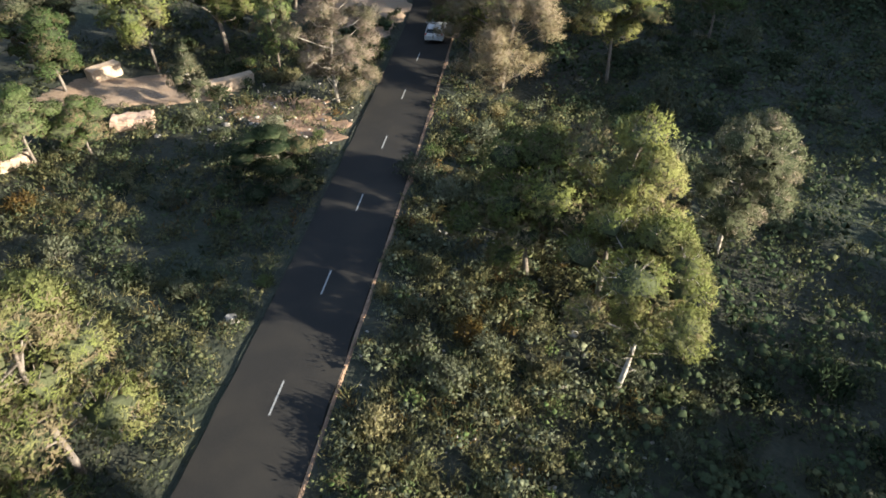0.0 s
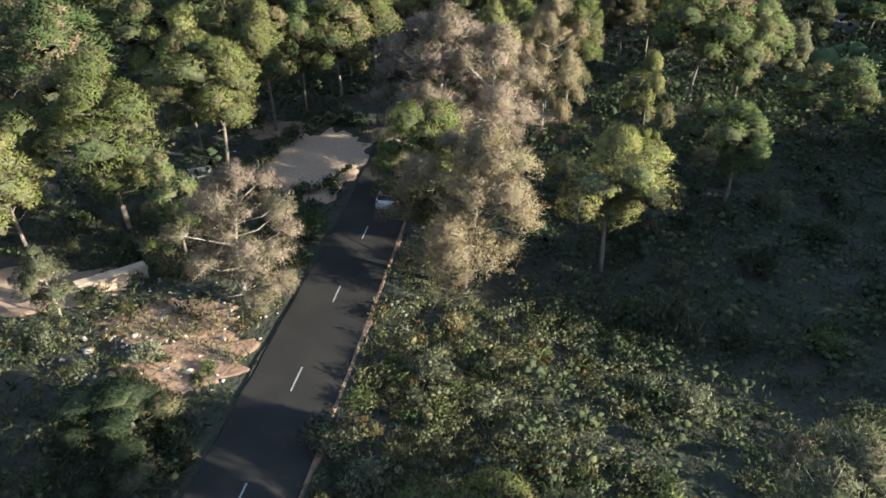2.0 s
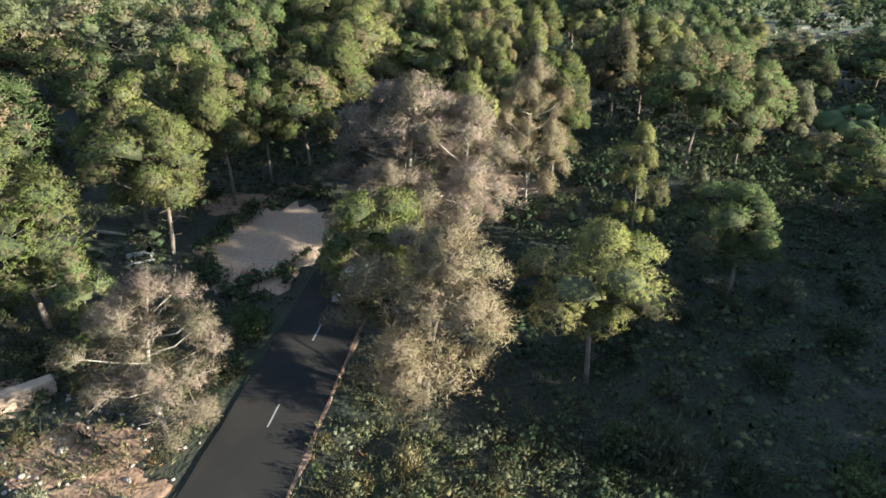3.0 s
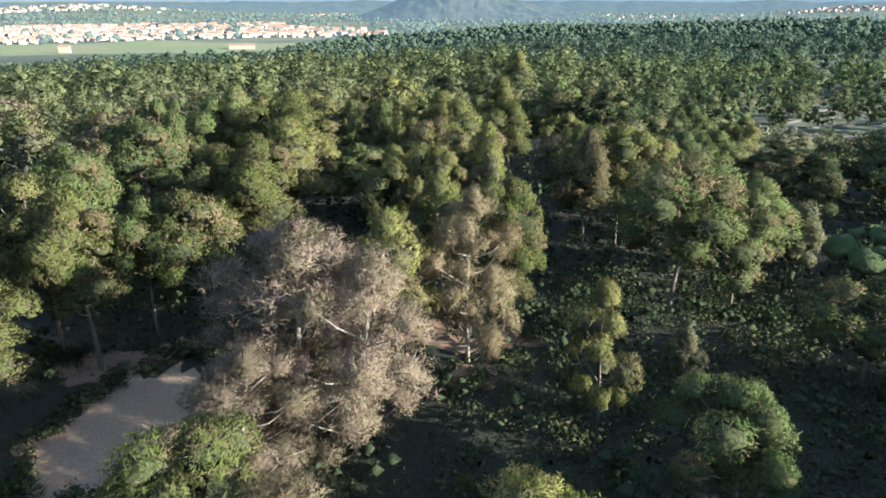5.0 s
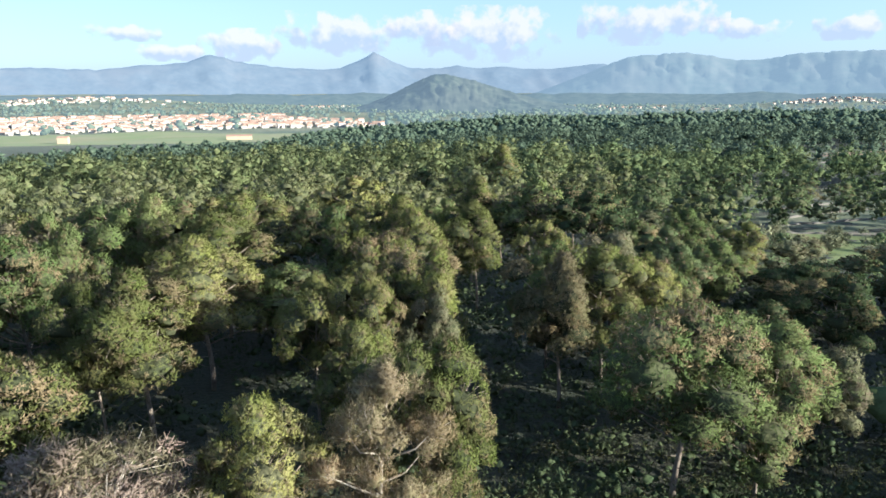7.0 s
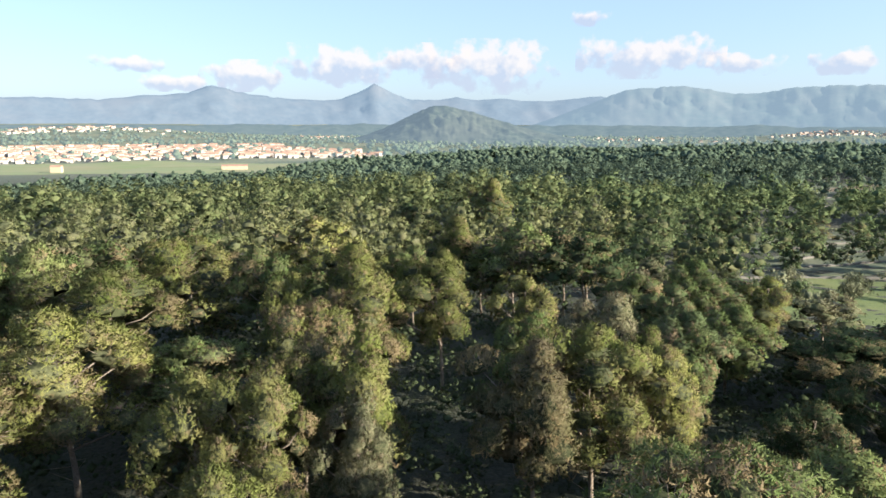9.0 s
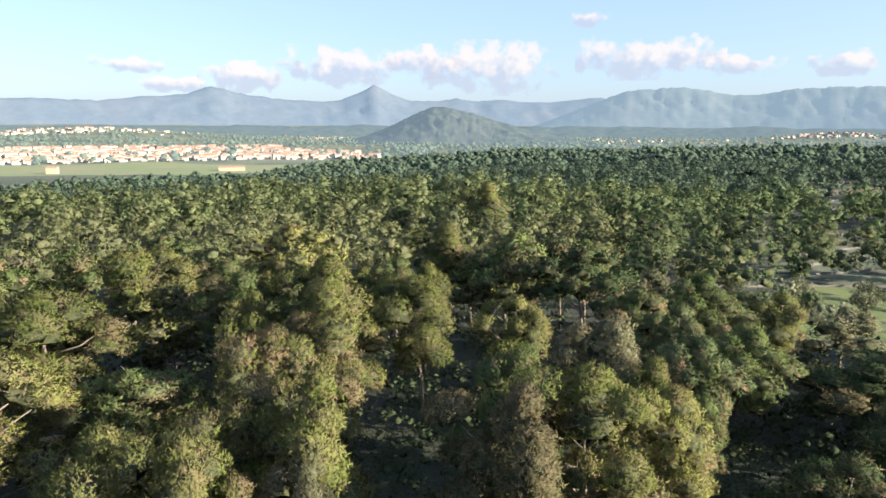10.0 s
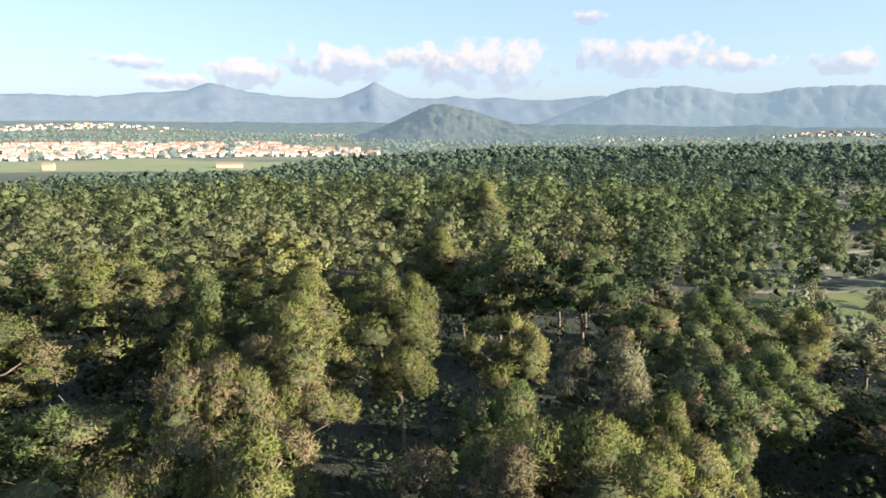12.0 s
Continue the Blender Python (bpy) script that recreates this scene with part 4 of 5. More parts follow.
def pine_canopy(name, spots, pads, tuft_count, per, length, width, material, label, seed, high=10.5, wide=3.9, shape=None, vary=0.22, dark=True):
    """Far pines in one: each crown is a handful of uneven pads, and each pad is set with small needle tufts."""
    rng = np.random.default_rng(seed)
    shape = shape or (ICO, ICO_FACES)
    spots = np.asarray(spots)
    n = len(spots)
    size = np.clip(rng.normal(1.0, vary, n), 0.5, 1.5)
    tall = high * np.clip(size * rng.uniform(1 - vary, 1 + vary, n), 0.55, 1.5)
    z = land(spots[:, 0], spots[:, 1])
    k = np.tile(np.arange(pads), n)
    f = np.tile((np.arange(pads) + 0.5) / pads, n)
    s, h = np.repeat(size, pads), np.repeat(tall, pads)
    a = k * 2.39996 + np.repeat(rng.uniform(0, 6.28, n), pads) + rng.normal(size=n * pads) * 0.4
    out = wide * s * np.sqrt(np.maximum(0.02, 1 - (1.6 * f - 0.75) ** 2)) * rng.uniform(0.45, 0.8, n * pads) * (f < 0.93)
    at_pad = np.repeat(np.column_stack([spots, z]), pads, axis=0) + np.column_stack([out * np.cos(a), out * np.sin(a), h * (0.44 + 0.48 * f + rng.normal(size=n * pads) * 0.03)])
    radius = wide * s * 1.02 / pads ** 0.36 * rng.uniform(0.75, 1.1, n * pads)
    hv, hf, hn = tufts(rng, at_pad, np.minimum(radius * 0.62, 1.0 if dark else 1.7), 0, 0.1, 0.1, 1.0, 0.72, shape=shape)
    d = unit(rng.normal(size=(n * pads * tuft_count, 3)) + (0, 0, 0.45))
    centre = np.repeat(at_pad, tuft_count, axis=0) + d * np.repeat(radius, tuft_count)[:, None] * (1, 1, 0.72) * rng.uniform(0.8, 1.08, (len(d), 1))
    bv, bf, bn = blades(rng, centre, np.full(len(d), length * 0.6), per, length, width, 0.8, 0.35, 0.5)
    bn = unit(0.3 * bn + 0.7 * np.repeat(d, per * 3, axis=0))
    v, fc, nm = np.concatenate([hv, bv]), np.concatenate([hf, bf + len(hv)]), np.concatenate([hn, bn])
    tree = np.concatenate([np.repeat(np.arange(n), pads * len(shape[0])), np.repeat(np.arange(n), pads * tuft_count * per * 3)])
    middle = np.column_stack([spots, z + tall * 0.55])[tree]
    v, fc, nm = mounded(v, fc, nm, middle, 0.5)
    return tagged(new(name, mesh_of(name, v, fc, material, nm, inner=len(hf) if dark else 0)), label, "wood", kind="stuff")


def taken(x, y, own):
    return any((x - a) ** 2 + (y - b) ** 2 < (0.88 * (own + w)) ** 2 for a, b, w in PLACED)


def build_woods():
    rng = np.random.default_rng(77)
    middle = []
    # trees that can be told apart, up to some 85 m beyond the last viewpoint
    for gx in np.arange(-75, 120, 9.0):
        for gy in np.arange(60, 172, 9.0):
            x, y = gx + rng.uniform(-3.8, 3.8), gy + rng.uniform(-3.8, 3.8)
            d = math.hypot(x - 20, y - 60)
            az, r = math.degrees(math.atan2(x - HUB[0], y - HUB[1])), math.hypot(x - HUB[0], y - HUB[1])
            if 21 < az < 40 and r > 84:
                continue
            if in_clearing(x, y) or (-26 < x < 34 and y < 92) or (x > 46 and y < 98) or (35 < x < 62 and y < 113) or y < 62 + abs(x - 5) * 0.35 or d > 118:
                continue
            w = rng.uniform(3.5, 5.4)
            if taken(x, y, w):
                continue
            middle.append((d, x, y, w))
    middle.sort()
    for d, x, y, w in middle[:215]:
        k = rng.random()
        if x > 38:
            # pines to the right mostly take the needle copy with painted shade
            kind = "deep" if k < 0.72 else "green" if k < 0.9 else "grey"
        else:
            kind = "yellow" if k < 0.40 else "green" if k < 0.70 else "grey" if k < 0.86 else "brown"
        beyond = math.degrees(math.atan2(x - HUB[0], y - HUB[1])) > 46  # pines out of view, added at a set height to shade the right
        pine(x, y, 9.5 if beyond else 7.0 if x > 52 and y > 118 else w * rng.uniform(2.2, 2.75), w, str(rng.choice(("round", "tall", "umbrella"))), kind, seed=int(rng.integers(0, 3)), coarse=math.hypot(x - 24, y - 80) > 56)
    rest = [(x, y) for d, x, y, w in middle[215:]]
    young = []
    for _ in range(2300):
        x, y = rng.uniform(-90, 120), rng.uniform(66, 185)
        if not in_clearing(x, y) and abs(x - 20) < 24 + 0.8 * (y - 36) and not ((x + 7) / 6) ** 2 + ((y - 75) / 9.5) ** 2 < 1 and not (7 < x < 20 and 78 < y < 90):
            young.append((x, y))
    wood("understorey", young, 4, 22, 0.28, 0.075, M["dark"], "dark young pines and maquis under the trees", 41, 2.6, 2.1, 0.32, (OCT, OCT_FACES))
    for gx in np.arange(-240, 330, 8.2):
        for gy in np.arange(62, 420, 8.2):
            x, y = gx + rng.uniform(-4.4, 4.4), gy + rng.uniform(-4.4, 4.4)
            d = math.hypot(x - 20, y - 60)
            if d <= 118 or d > 330 or (in_clearing(x, y) and (y < 215 or rng.random() > 0.2)) or abs(x - 20) > 40 + 0.86 * (y - 20) or rng.random() < 0.06:
                continue
            rest.append((x, y))
    # near slope in lighter needles, right ridge mixed with needles coloured dark for shade
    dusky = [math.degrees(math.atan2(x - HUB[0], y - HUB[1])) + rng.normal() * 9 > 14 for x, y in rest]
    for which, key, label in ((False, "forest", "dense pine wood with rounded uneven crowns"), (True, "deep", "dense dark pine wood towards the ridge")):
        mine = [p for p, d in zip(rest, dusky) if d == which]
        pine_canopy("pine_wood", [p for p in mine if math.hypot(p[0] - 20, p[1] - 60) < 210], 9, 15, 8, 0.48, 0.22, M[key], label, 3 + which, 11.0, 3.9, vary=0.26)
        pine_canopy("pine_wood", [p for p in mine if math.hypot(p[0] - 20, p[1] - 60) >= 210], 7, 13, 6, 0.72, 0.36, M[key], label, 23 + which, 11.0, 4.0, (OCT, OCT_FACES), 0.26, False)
    far = []
    for gx in np.arange(-760, 900, 9.8):
        for gy in np.arange(200, 1180, 9.8):
            x, y = gx + rng.uniform(-5.5, 5.5), gy + rng.uniform(-5.5, 5.5)
            d = math.hypot(x - 20, y - 60)
            az = math.degrees(math.atan2(x - HUB[0], y - HUB[1]))
            limit = 780 + 260 * float(smooth01(-17, -6, az)) - 60 * float(smooth01(-20, -34, az))
            if d <= 330 or d > limit or (in_clearing(x, y) and (y < 215 or rng.random() > 0.2)) or abs(az) > 39 or rng.random() < 0.08:
                continue
            far.append((x, y))
    near = [p for p in far if math.hypot(p[0] - 20, p[1] - 60) < 540]
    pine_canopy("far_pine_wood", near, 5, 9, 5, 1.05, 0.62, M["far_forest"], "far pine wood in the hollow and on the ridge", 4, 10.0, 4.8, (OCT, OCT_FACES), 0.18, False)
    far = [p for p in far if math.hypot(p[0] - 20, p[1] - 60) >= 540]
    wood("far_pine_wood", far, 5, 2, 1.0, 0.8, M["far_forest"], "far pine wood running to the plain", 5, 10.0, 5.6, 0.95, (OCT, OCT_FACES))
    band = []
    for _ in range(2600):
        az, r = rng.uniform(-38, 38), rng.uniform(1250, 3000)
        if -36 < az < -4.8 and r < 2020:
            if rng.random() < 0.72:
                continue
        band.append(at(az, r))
    # haze over the plain added as a bluish glow in the trees' material
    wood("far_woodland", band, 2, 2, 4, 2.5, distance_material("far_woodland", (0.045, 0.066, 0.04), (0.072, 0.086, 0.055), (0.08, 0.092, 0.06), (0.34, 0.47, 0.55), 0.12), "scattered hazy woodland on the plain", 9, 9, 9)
    back = []
    for _ in range(420):
        a, r = rng.uniform(0, 2 * np.pi), rng.uniform(70, 170)
        x, y = 10 + r * math.sin(a), 10 + r * math.cos(a)
        if y < 5 + abs(x) * -0.2 and abs(x - road_x(max(y, -60))) > 8:
            back.append((x, y))
    wood("pine_wood_behind", back, 7, 8, 1.3, 0.45, M["forest"], "pine wood on both sides of the road", 6, 9.5, 3.4, 0.9)
    # the wood goes on, out of the way of the road
    left = [(gx + rng.uniform(-3, 3), gy + rng.uniform(-3, 3)) for gx in np.arange(-100, -46, 8.0) for gy in np.arange(-20, 100, 8.0)]
    wood("pine_wood", left, 16, 12, 0.7, 0.45, M["forest"], "pine wood beyond the gravel track", 14, 9.0, 4.8, 0.8)
    for gx in np.arange(-44, -29, 7.0):
        for gy in np.arange(14, 62, 7.5):
            x, y = gx + rng.uniform(-2.4, 2.4), gy + rng.uniform(-2.4, 2.4)
            if not taken(x, y, 2.6) and ((x + 32) / 6) ** 2 + ((y - 47) / 4.5) ** 2 > 1:
                w = rng.uniform(2.8, 4.0)
                pine(x, y, w * rng.uniform(2.1, 2.6), w, str(rng.choice(("round", "umbrella"))), str(rng.choice(("green", "yellow", "grey"))), seed=int(rng.integers(0, 3)))
    young = [(gx + rng.uniform(-3, 3), gy + rng.uniform(-3, 3)) for gx in np.arange(54, 125, 6.5) for gy in np.arange(36, 96, 6.5)]
    # pines mostly out of view, made tall enough to shade the hollow
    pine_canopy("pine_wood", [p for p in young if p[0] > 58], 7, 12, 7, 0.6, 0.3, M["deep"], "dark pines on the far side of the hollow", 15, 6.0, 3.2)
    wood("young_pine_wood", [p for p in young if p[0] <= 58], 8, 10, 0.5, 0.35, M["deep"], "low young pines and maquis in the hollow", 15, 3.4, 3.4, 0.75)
    # out-of-view pines added to cast shade; the lower band lets sun through
    beside, low = [], []
    for gx in np.arange(15, 100, 5.0):
        for gy in np.arange(-24, 66, 5.0):
            x, y = gx + rng.uniform(-1.8, 1.8), gy + rng.uniform(-1.8, 1.8)
            if x > 15 + max(0.0, y - 4) * 0.82 + 6 * float(smooth01(4, 14, y)):
                across = y + 0.383 * x
                if not 9 < across < 54:
                    beside.append((x, y))
                elif x < 46:
                    low.append((x, y))
    wood("pine_wood_beside", beside, 14, 14, 1.0, 0.7, M["forest"], "tall out-of-view pines added to shade the road", 12, 15.5, 4.4)
    wood("young_pine_wood", low, 8, 12, 0.7, 0.3, M["forest"], "low out-of-view pines added to shade ground beside the verge", 13, 7.2, 3.3)


def build_undergrowth():
    """Low scrub and grass tussocks on the open ground."""
    rng = np.random.default_rng(8)

    def spread(name, n, x0, x1, y0, y1, per, length, width, radius, material, label, keep):
        x, y = rng.uniform(x0, x1, n), rng.uniform(y0, y1, n)
        k = keep(x, y) & (np.abs(x - road_x(y)) > 3.0)
        x, y = x[k], y[k]
        c = np.column_stack([x, y, land(x, y) + radius * 0.45])
        v, f, nm = blades(rng, c, radius * rng.uniform(0.5, 1.5, len(c)), per, length, width, 0.8, 0.7)
        tagged(new(name, mesh_of(name, v, f, material, nm)), label, "undergrowth", kind="stuff")

    def clump(x, y, s, t):
        return np.sin(x * s + 1.3 * np.sin(y * s * 0.7)) + np.cos(y * s * 1.1 + np.sin(x * s)) > t

    lots = lambda x, y: ~(((x + 8.5) / 6.0) ** 2 + ((y - 75) / 9) ** 2 < 1) & ~(((x + 23) / 8) ** 2 + ((y - 53) / 3.2) ** 2 < 1)
    verge = lambda x, y: (x > road_x(y)) & (x < road_x(y) + 13) & (y < 49)
    spread("straw_scrub", 4300, -8, 16, 10, 50, 13, 0.42, 0.06, 0.34, M["straw"], "dry straw-coloured scrub and grass tussocks", lambda x, y: verge(x, y) & clump(x, y, 0.6, -0.75))
    spread("rusty_scrub", 1500, -26, 16, 10, 58, 12, 0.36, 0.06, 0.30, M["rust"], "rust-brown dead scrub among the grass", lambda x, y: clump(x, y, 0.8, 0.6) & lots(x, y))
    spread("verge_scrub", 3000, -26, 5, 14, 62, 12, 0.36, 0.06, 0.28, M["straw"], "dry grass and thistles beside the road", lambda x, y: (x < road_x(y)) & clump(x, y, 0.45, -0.1) & lots(x, y))
    spread("green_scrub", 7000, -36, 48, 8, 100, 13, 0.38, 0.08, 0.40, M["scrub"], "low mixed green and brown undergrowth", lambda x, y: clump(x, y, 0.37, -0.7) & lots(x, y))
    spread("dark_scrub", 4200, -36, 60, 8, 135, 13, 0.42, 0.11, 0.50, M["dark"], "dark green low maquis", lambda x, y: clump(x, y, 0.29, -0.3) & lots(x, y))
    # mounds of low maquis that cover the ground
    def mounds(name, n, x0, x1, y0, y1, material, label, seed, high, wide, keep):
        x, y = rng.uniform(x0, x1, n), rng.uniform(y0, y1, n)
        k = keep(x, y) & (np.abs(x - road_x(y)) > 2.9 + wide * 0.55)
        made = wood(name, np.column_stack([x[k], y[k]]), 3, 24, 0.19, 0.055, material, label, seed, high, wide, 0.34, (OCT, OCT_FACES))
        tagged(made, label, "undergrowth", kind="stuff")
    side = lambda x, y: lots(x, y) & (x < road_x(y)) & ~(((x + 11) / 5.0) ** 2 + ((y - 48.5) / 5.5) ** 2 < rng.uniform(0.75, 1.5, len(x)))
    sunny = lambda x, y: (x > road_x(y)) & (x < road_x(y) + 15 + 0.1 * y)
    shady = lambda x, y: (x > road_x(y) + 12) & ~((x > 7) & (x < 20.5) & (y > 77.5) & (y < 89.5) & (rng.random(len(x)) < 0.85))
    for n, key, label, seed, high, wide in ((760, "straw", "straw-coloured low bushes covering the verge", 61, 0.75, 0.62), (480, "olive", "grey-green low bushes covering the verge", 62, 0.85, 0.70), (560, "scrub", "mixed low bushes covering the verge", 63, 0.7, 0.66), (140, "green", "fresh green low bushes on the verge", 64, 0.8, 0.6), (200, "rust", "rust-brown low bushes on the verge", 74, 0.6, 0.55)):
        mounds("low_maquis", n, -8, 22, 6, 52, M[key], label, seed, high, wide, sunny)
    for n, key, label, seed, high, wide in ((520, "straw", "straw-coloured tussocks beside the road", 65, 0.55, 0.58), (520, "scrub", "mixed low bushes beside the road", 66, 0.7, 0.66), (420, "dark", "dark low bushes beside the road", 67, 0.8, 0.8), (240, "olive", "grey-green low bushes beside the road", 68, 0.8, 0.66)):
        mounds("low_maquis", n, -30, 3, 8, 64, M[key], label, seed, high, wide, side)
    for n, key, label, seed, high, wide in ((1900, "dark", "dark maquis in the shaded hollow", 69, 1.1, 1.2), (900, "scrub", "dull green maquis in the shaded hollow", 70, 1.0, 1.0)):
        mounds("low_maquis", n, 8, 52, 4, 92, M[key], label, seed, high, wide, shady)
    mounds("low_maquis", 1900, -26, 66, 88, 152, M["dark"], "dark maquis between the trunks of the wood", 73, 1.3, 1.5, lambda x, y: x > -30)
    turn, out = rng.uniform(0, 2 * np.pi, 170), rng.uniform(0.86, 1.25, 170)
    fringe = np.column_stack([-6.4 + 4.6 * out * np.cos(turn) + 0.16 * 8.4 * out * np.sin(turn), 75 + 8.4 * out * np.sin(turn)])
    fringe = fringe[np.abs(fringe[:, 0] - road_x(fringe[:, 1])) > 3.4]
    for k, (key, label) in enumerate((("scrub", "mixed low bushes round the lay-by"), ("dark", "dark low bushes round the lay-by"))):
        made = wood("low_maquis", fringe[k::2], 3, 24, 0.24, 0.07, M[key], label, 71 + k, 0.8, 0.75, 0.6, (OCT, OCT_FACES))
        tagged(made, label, "undergrowth", kind="stuff")
    # loose stones
    n = 460
    x, y = np.concatenate([rng.normal(-12.5, 3.2, n // 2), rng.normal(6, 5, n // 2)]), np.concatenate([rng.normal(48.5, 3.4, n // 2), rng.normal(27, 8, n // 2)])
    k = (np.abs(x - road_x(y)) > 3.0)
    x, y = x[k], y[k]
    size = rng.uniform(0.04, 0.14, len(x)) * (1 + (rng.random(len(x)) < 0.06) * 1.2)
    form = np.column_stack([x, y, land(x, y) + size * 0.3])[:, None, :] + ICO[None] * (size[:, None] * rng.uniform(0.6, 1.2, (len(x), 12)))[..., None] * (1.2, 1, 0.7)
    faces = (np.arange(len(x))[:, None, None] * 12 + ICO_FACES[None]).reshape(-1, 3)
    tagged(new("loose_stones", mesh_of("loose_stones", form.reshape(-1, 3), faces, M["stone"])), "pale loose stones and litter on the soil", "stones", kind="stuff")


def terrace_wall(x0, y0, x1, y1, sag, label):
    """A low dry-stone wall along a field terrace."""
    verts, faces, n = [], [], 40
    dx, dy = x1 - x0, y1 - y0
    d = math.hypot(dx, dy)
    for i in range(n + 1):
        f = i / n
        x, y = x0 + dx * f - dy / d * sag * math.sin(math.pi * f), y0 + dy * f + dx / d * sag * math.sin(math.pi * f)
        h = 0.55 + 0.3 * noise.noise((x * 0.4, y * 0.4, 2))
        for off, up in ((-0.35, -0.2), (-0.22, h), (0.22, h), (0.35, -0.2)):
            px, py = x - dy / d * off, y + dx / d * off
            verts.append((px, py, ground_z(px, py) + up))
        if i:
            for k in range(3):
                a = (i - 1) * 4 + k
                faces.append((a, a + 1, a + 5, a + 4))
    tagged(new("stone_wall", mesh_of("stone_wall", verts, faces, M["dry_stone"])), label, "wall", "terrace walls")


def bare_sapling(path, label):
    v, f = tube(path, [0.06, 0.05, 0.035, 0.02], 6)
    ob = new("bare_sapling", mesh_of("bare_sapling", v, f, M["pale_bark"], smooth=True))
    tagged(ob, label, "sapling")


def fallen_log(x, y, turn, long):
    """A thin felled trunk lying on the forest floor, with stubs of limbs."""
    c, s = math.cos(radians(turn)), math.sin(radians(turn))
    at_log = lambda f: np.array((x + (f - 0.5) * long * c, y + (f - 0.5) * long * s, ground_z(x + (f - 0.5) * long * c, y + (f - 0.5) * long * s) + 0.14 + 0.05 * math.sin(5 * f)))
    bits = [tube([at_log(f) for f in np.linspace(0, 1, 6)], [0.13, 0.12, 0.11, 0.10, 0.08, 0.05], 7)]
    for f in (0.45, 0.6, 0.72, 0.85):
        bits.append(tube([at_log(f), at_log(f) + (0.5 * s, -0.5 * c, 0.35)], [0.03, 0.012], 4))
    tagged(new("fallen_log", mesh_of("fallen_log", *tubes(bits), M["pale_bark"], smooth=True)), "thin pale felled trunk lying on the forest floor", "log", "felled trunks")


def picnic_table(x, y, turn):
    """A plank table with two fixed benches on crossed legs."""
    ob = new("picnic_table")
    tagged(ob, "weathered grey wooden picnic table among bushes", "picnic table")
    for k in range(4):
        part("plank", box((1.9, 0.19, 0.045), (0, -0.31 + 0.205 * k, 0.75), 0.008), M["grey_wood"], ob)
    for side in (-0.78, 0.78):
        part("bench", box((1.9, 0.28, 0.045), (0, side, 0.45), 0.008), M["grey_wood"], ob)
    for end in (-0.7, 0.7):
        part("crossbar", box((0.07, 1.75, 0.09), (end, 0, 0.385), 0.006), M["grey_wood"], ob)
        for side in (-1, 1):
            part("leg", box((0.07, 0.09, 0.86), (end + 0.075, side * 0.36, 0.36), 0.006, Euler((side * 0.5, 0, 0))), M["grey_wood"], ob)
    ob.matrix_basis = Matrix.Translation((x, y, ground_z(x, y))) @ Euler((0, 0, radians(turn))).to_matrix().to_4x4()


def dead_snag(x, y, high):
    """A bleached dead pine: bare trunk and limbs, no needles."""
    rng = np.random.default_rng(17)
    ob = new("dead_tree")
    tagged(ob, "bleached white dead tree with bare limbs", "dead tree")
    PLACED.append((x, y, 3.0))
    z = ground_z(x, y)
    spine = [np.array((x + 0.25 * math.sin(3 * f), y + 0.2 * math.cos(4 * f), z - 0.2 + high * f)) for f in np.linspace(0, 1, 7)]
    v, f = tube(spine, [0.15 * (1.05 - q) + 0.01 for q in np.linspace(0, 1, 7)], 7)
    mesh_part("trunk", mesh_of("trunk", v, f, M["pale_bark"], smooth=True), ob)
    for k in range(13):
        q = 0.35 + 0.6 * k / 13
        root = spine[int(q * 6)] * (1 - q * 6 % 1) + spine[min(6, int(q * 6) + 1)] * (q * 6 % 1)
        a, l = k * 2.4, high * 0.28 * (1.2 - q) * rng.uniform(0.7, 1.2)
        tip = root + (l * math.cos(a), l * math.sin(a), l * 0.55)
        bits = [tube([root, root * 0.5 + tip * 0.5 + (0, 0, -0.1), tip], [0.05, 0.035, 0.012], 5)]
        for s in (0.5, 0.75):
            at_limb = root * (1 - s) + tip * s
            bits.append(tube([at_limb, at_limb + rng.normal(size=3) * 0.35 * l + (0, 0, 0.25 * l)], [0.022, 0.008], 4))
        mesh_part("limb", mesh_of("limb", *tubes(bits), M["pale_bark"], smooth=True), ob)


def build_shrubs():
    """Maquis of many kinds on the sunny verge and under the pines."""
    rng = np.random.default_rng(31)
    kinds = (("straw", STRAW), ("olive", GREY), ("dark", DARK), ("green", "green leafy maquis bush on the verge"), ("rust", "rust-brown dried shrub on stony ground"))
    made = 0
    for x0, x1, y0, y1, n, odds, small, large in ((-2, 15, 14, 47, 78, (0.34, 0.24, 0.16, 0.18, 0.08), 0.55, 1.25), (-24, -6, 22, 62, 46, (0.2, 0.2, 0.35, 0.2, 0.05), 0.5, 1.2),
                                                  (14, 40, 20, 72, 44, (0.05, 0.3, 0.5, 0.15, 0.0), 0.7, 1.7), (-24, 30, 62, 96, 40, (0.0, 0.2, 0.6, 0.2, 0.0), 0.6, 1.4)):
        for _ in range(n):
            x, y = rng.uniform(x0, x1), rng.uniform(y0, y1)
            kind, label = kinds[int(rng.choice(5, p=odds))]
            w = rng.uniform(small, large)
            if abs(x - road_x(y)) < 2.7 + w * 0.75 or ((x + 8.5) / 6.5) ** 2 + ((y - 75) / 9) ** 2 < 1 or ((x + 23) / 8) ** 2 + ((y - 53) / 3.5) ** 2 < 1:
                continue
            shrub(x, y, w * rng.uniform(0.8, 1.25), w, kind, label, made)
            made += 1


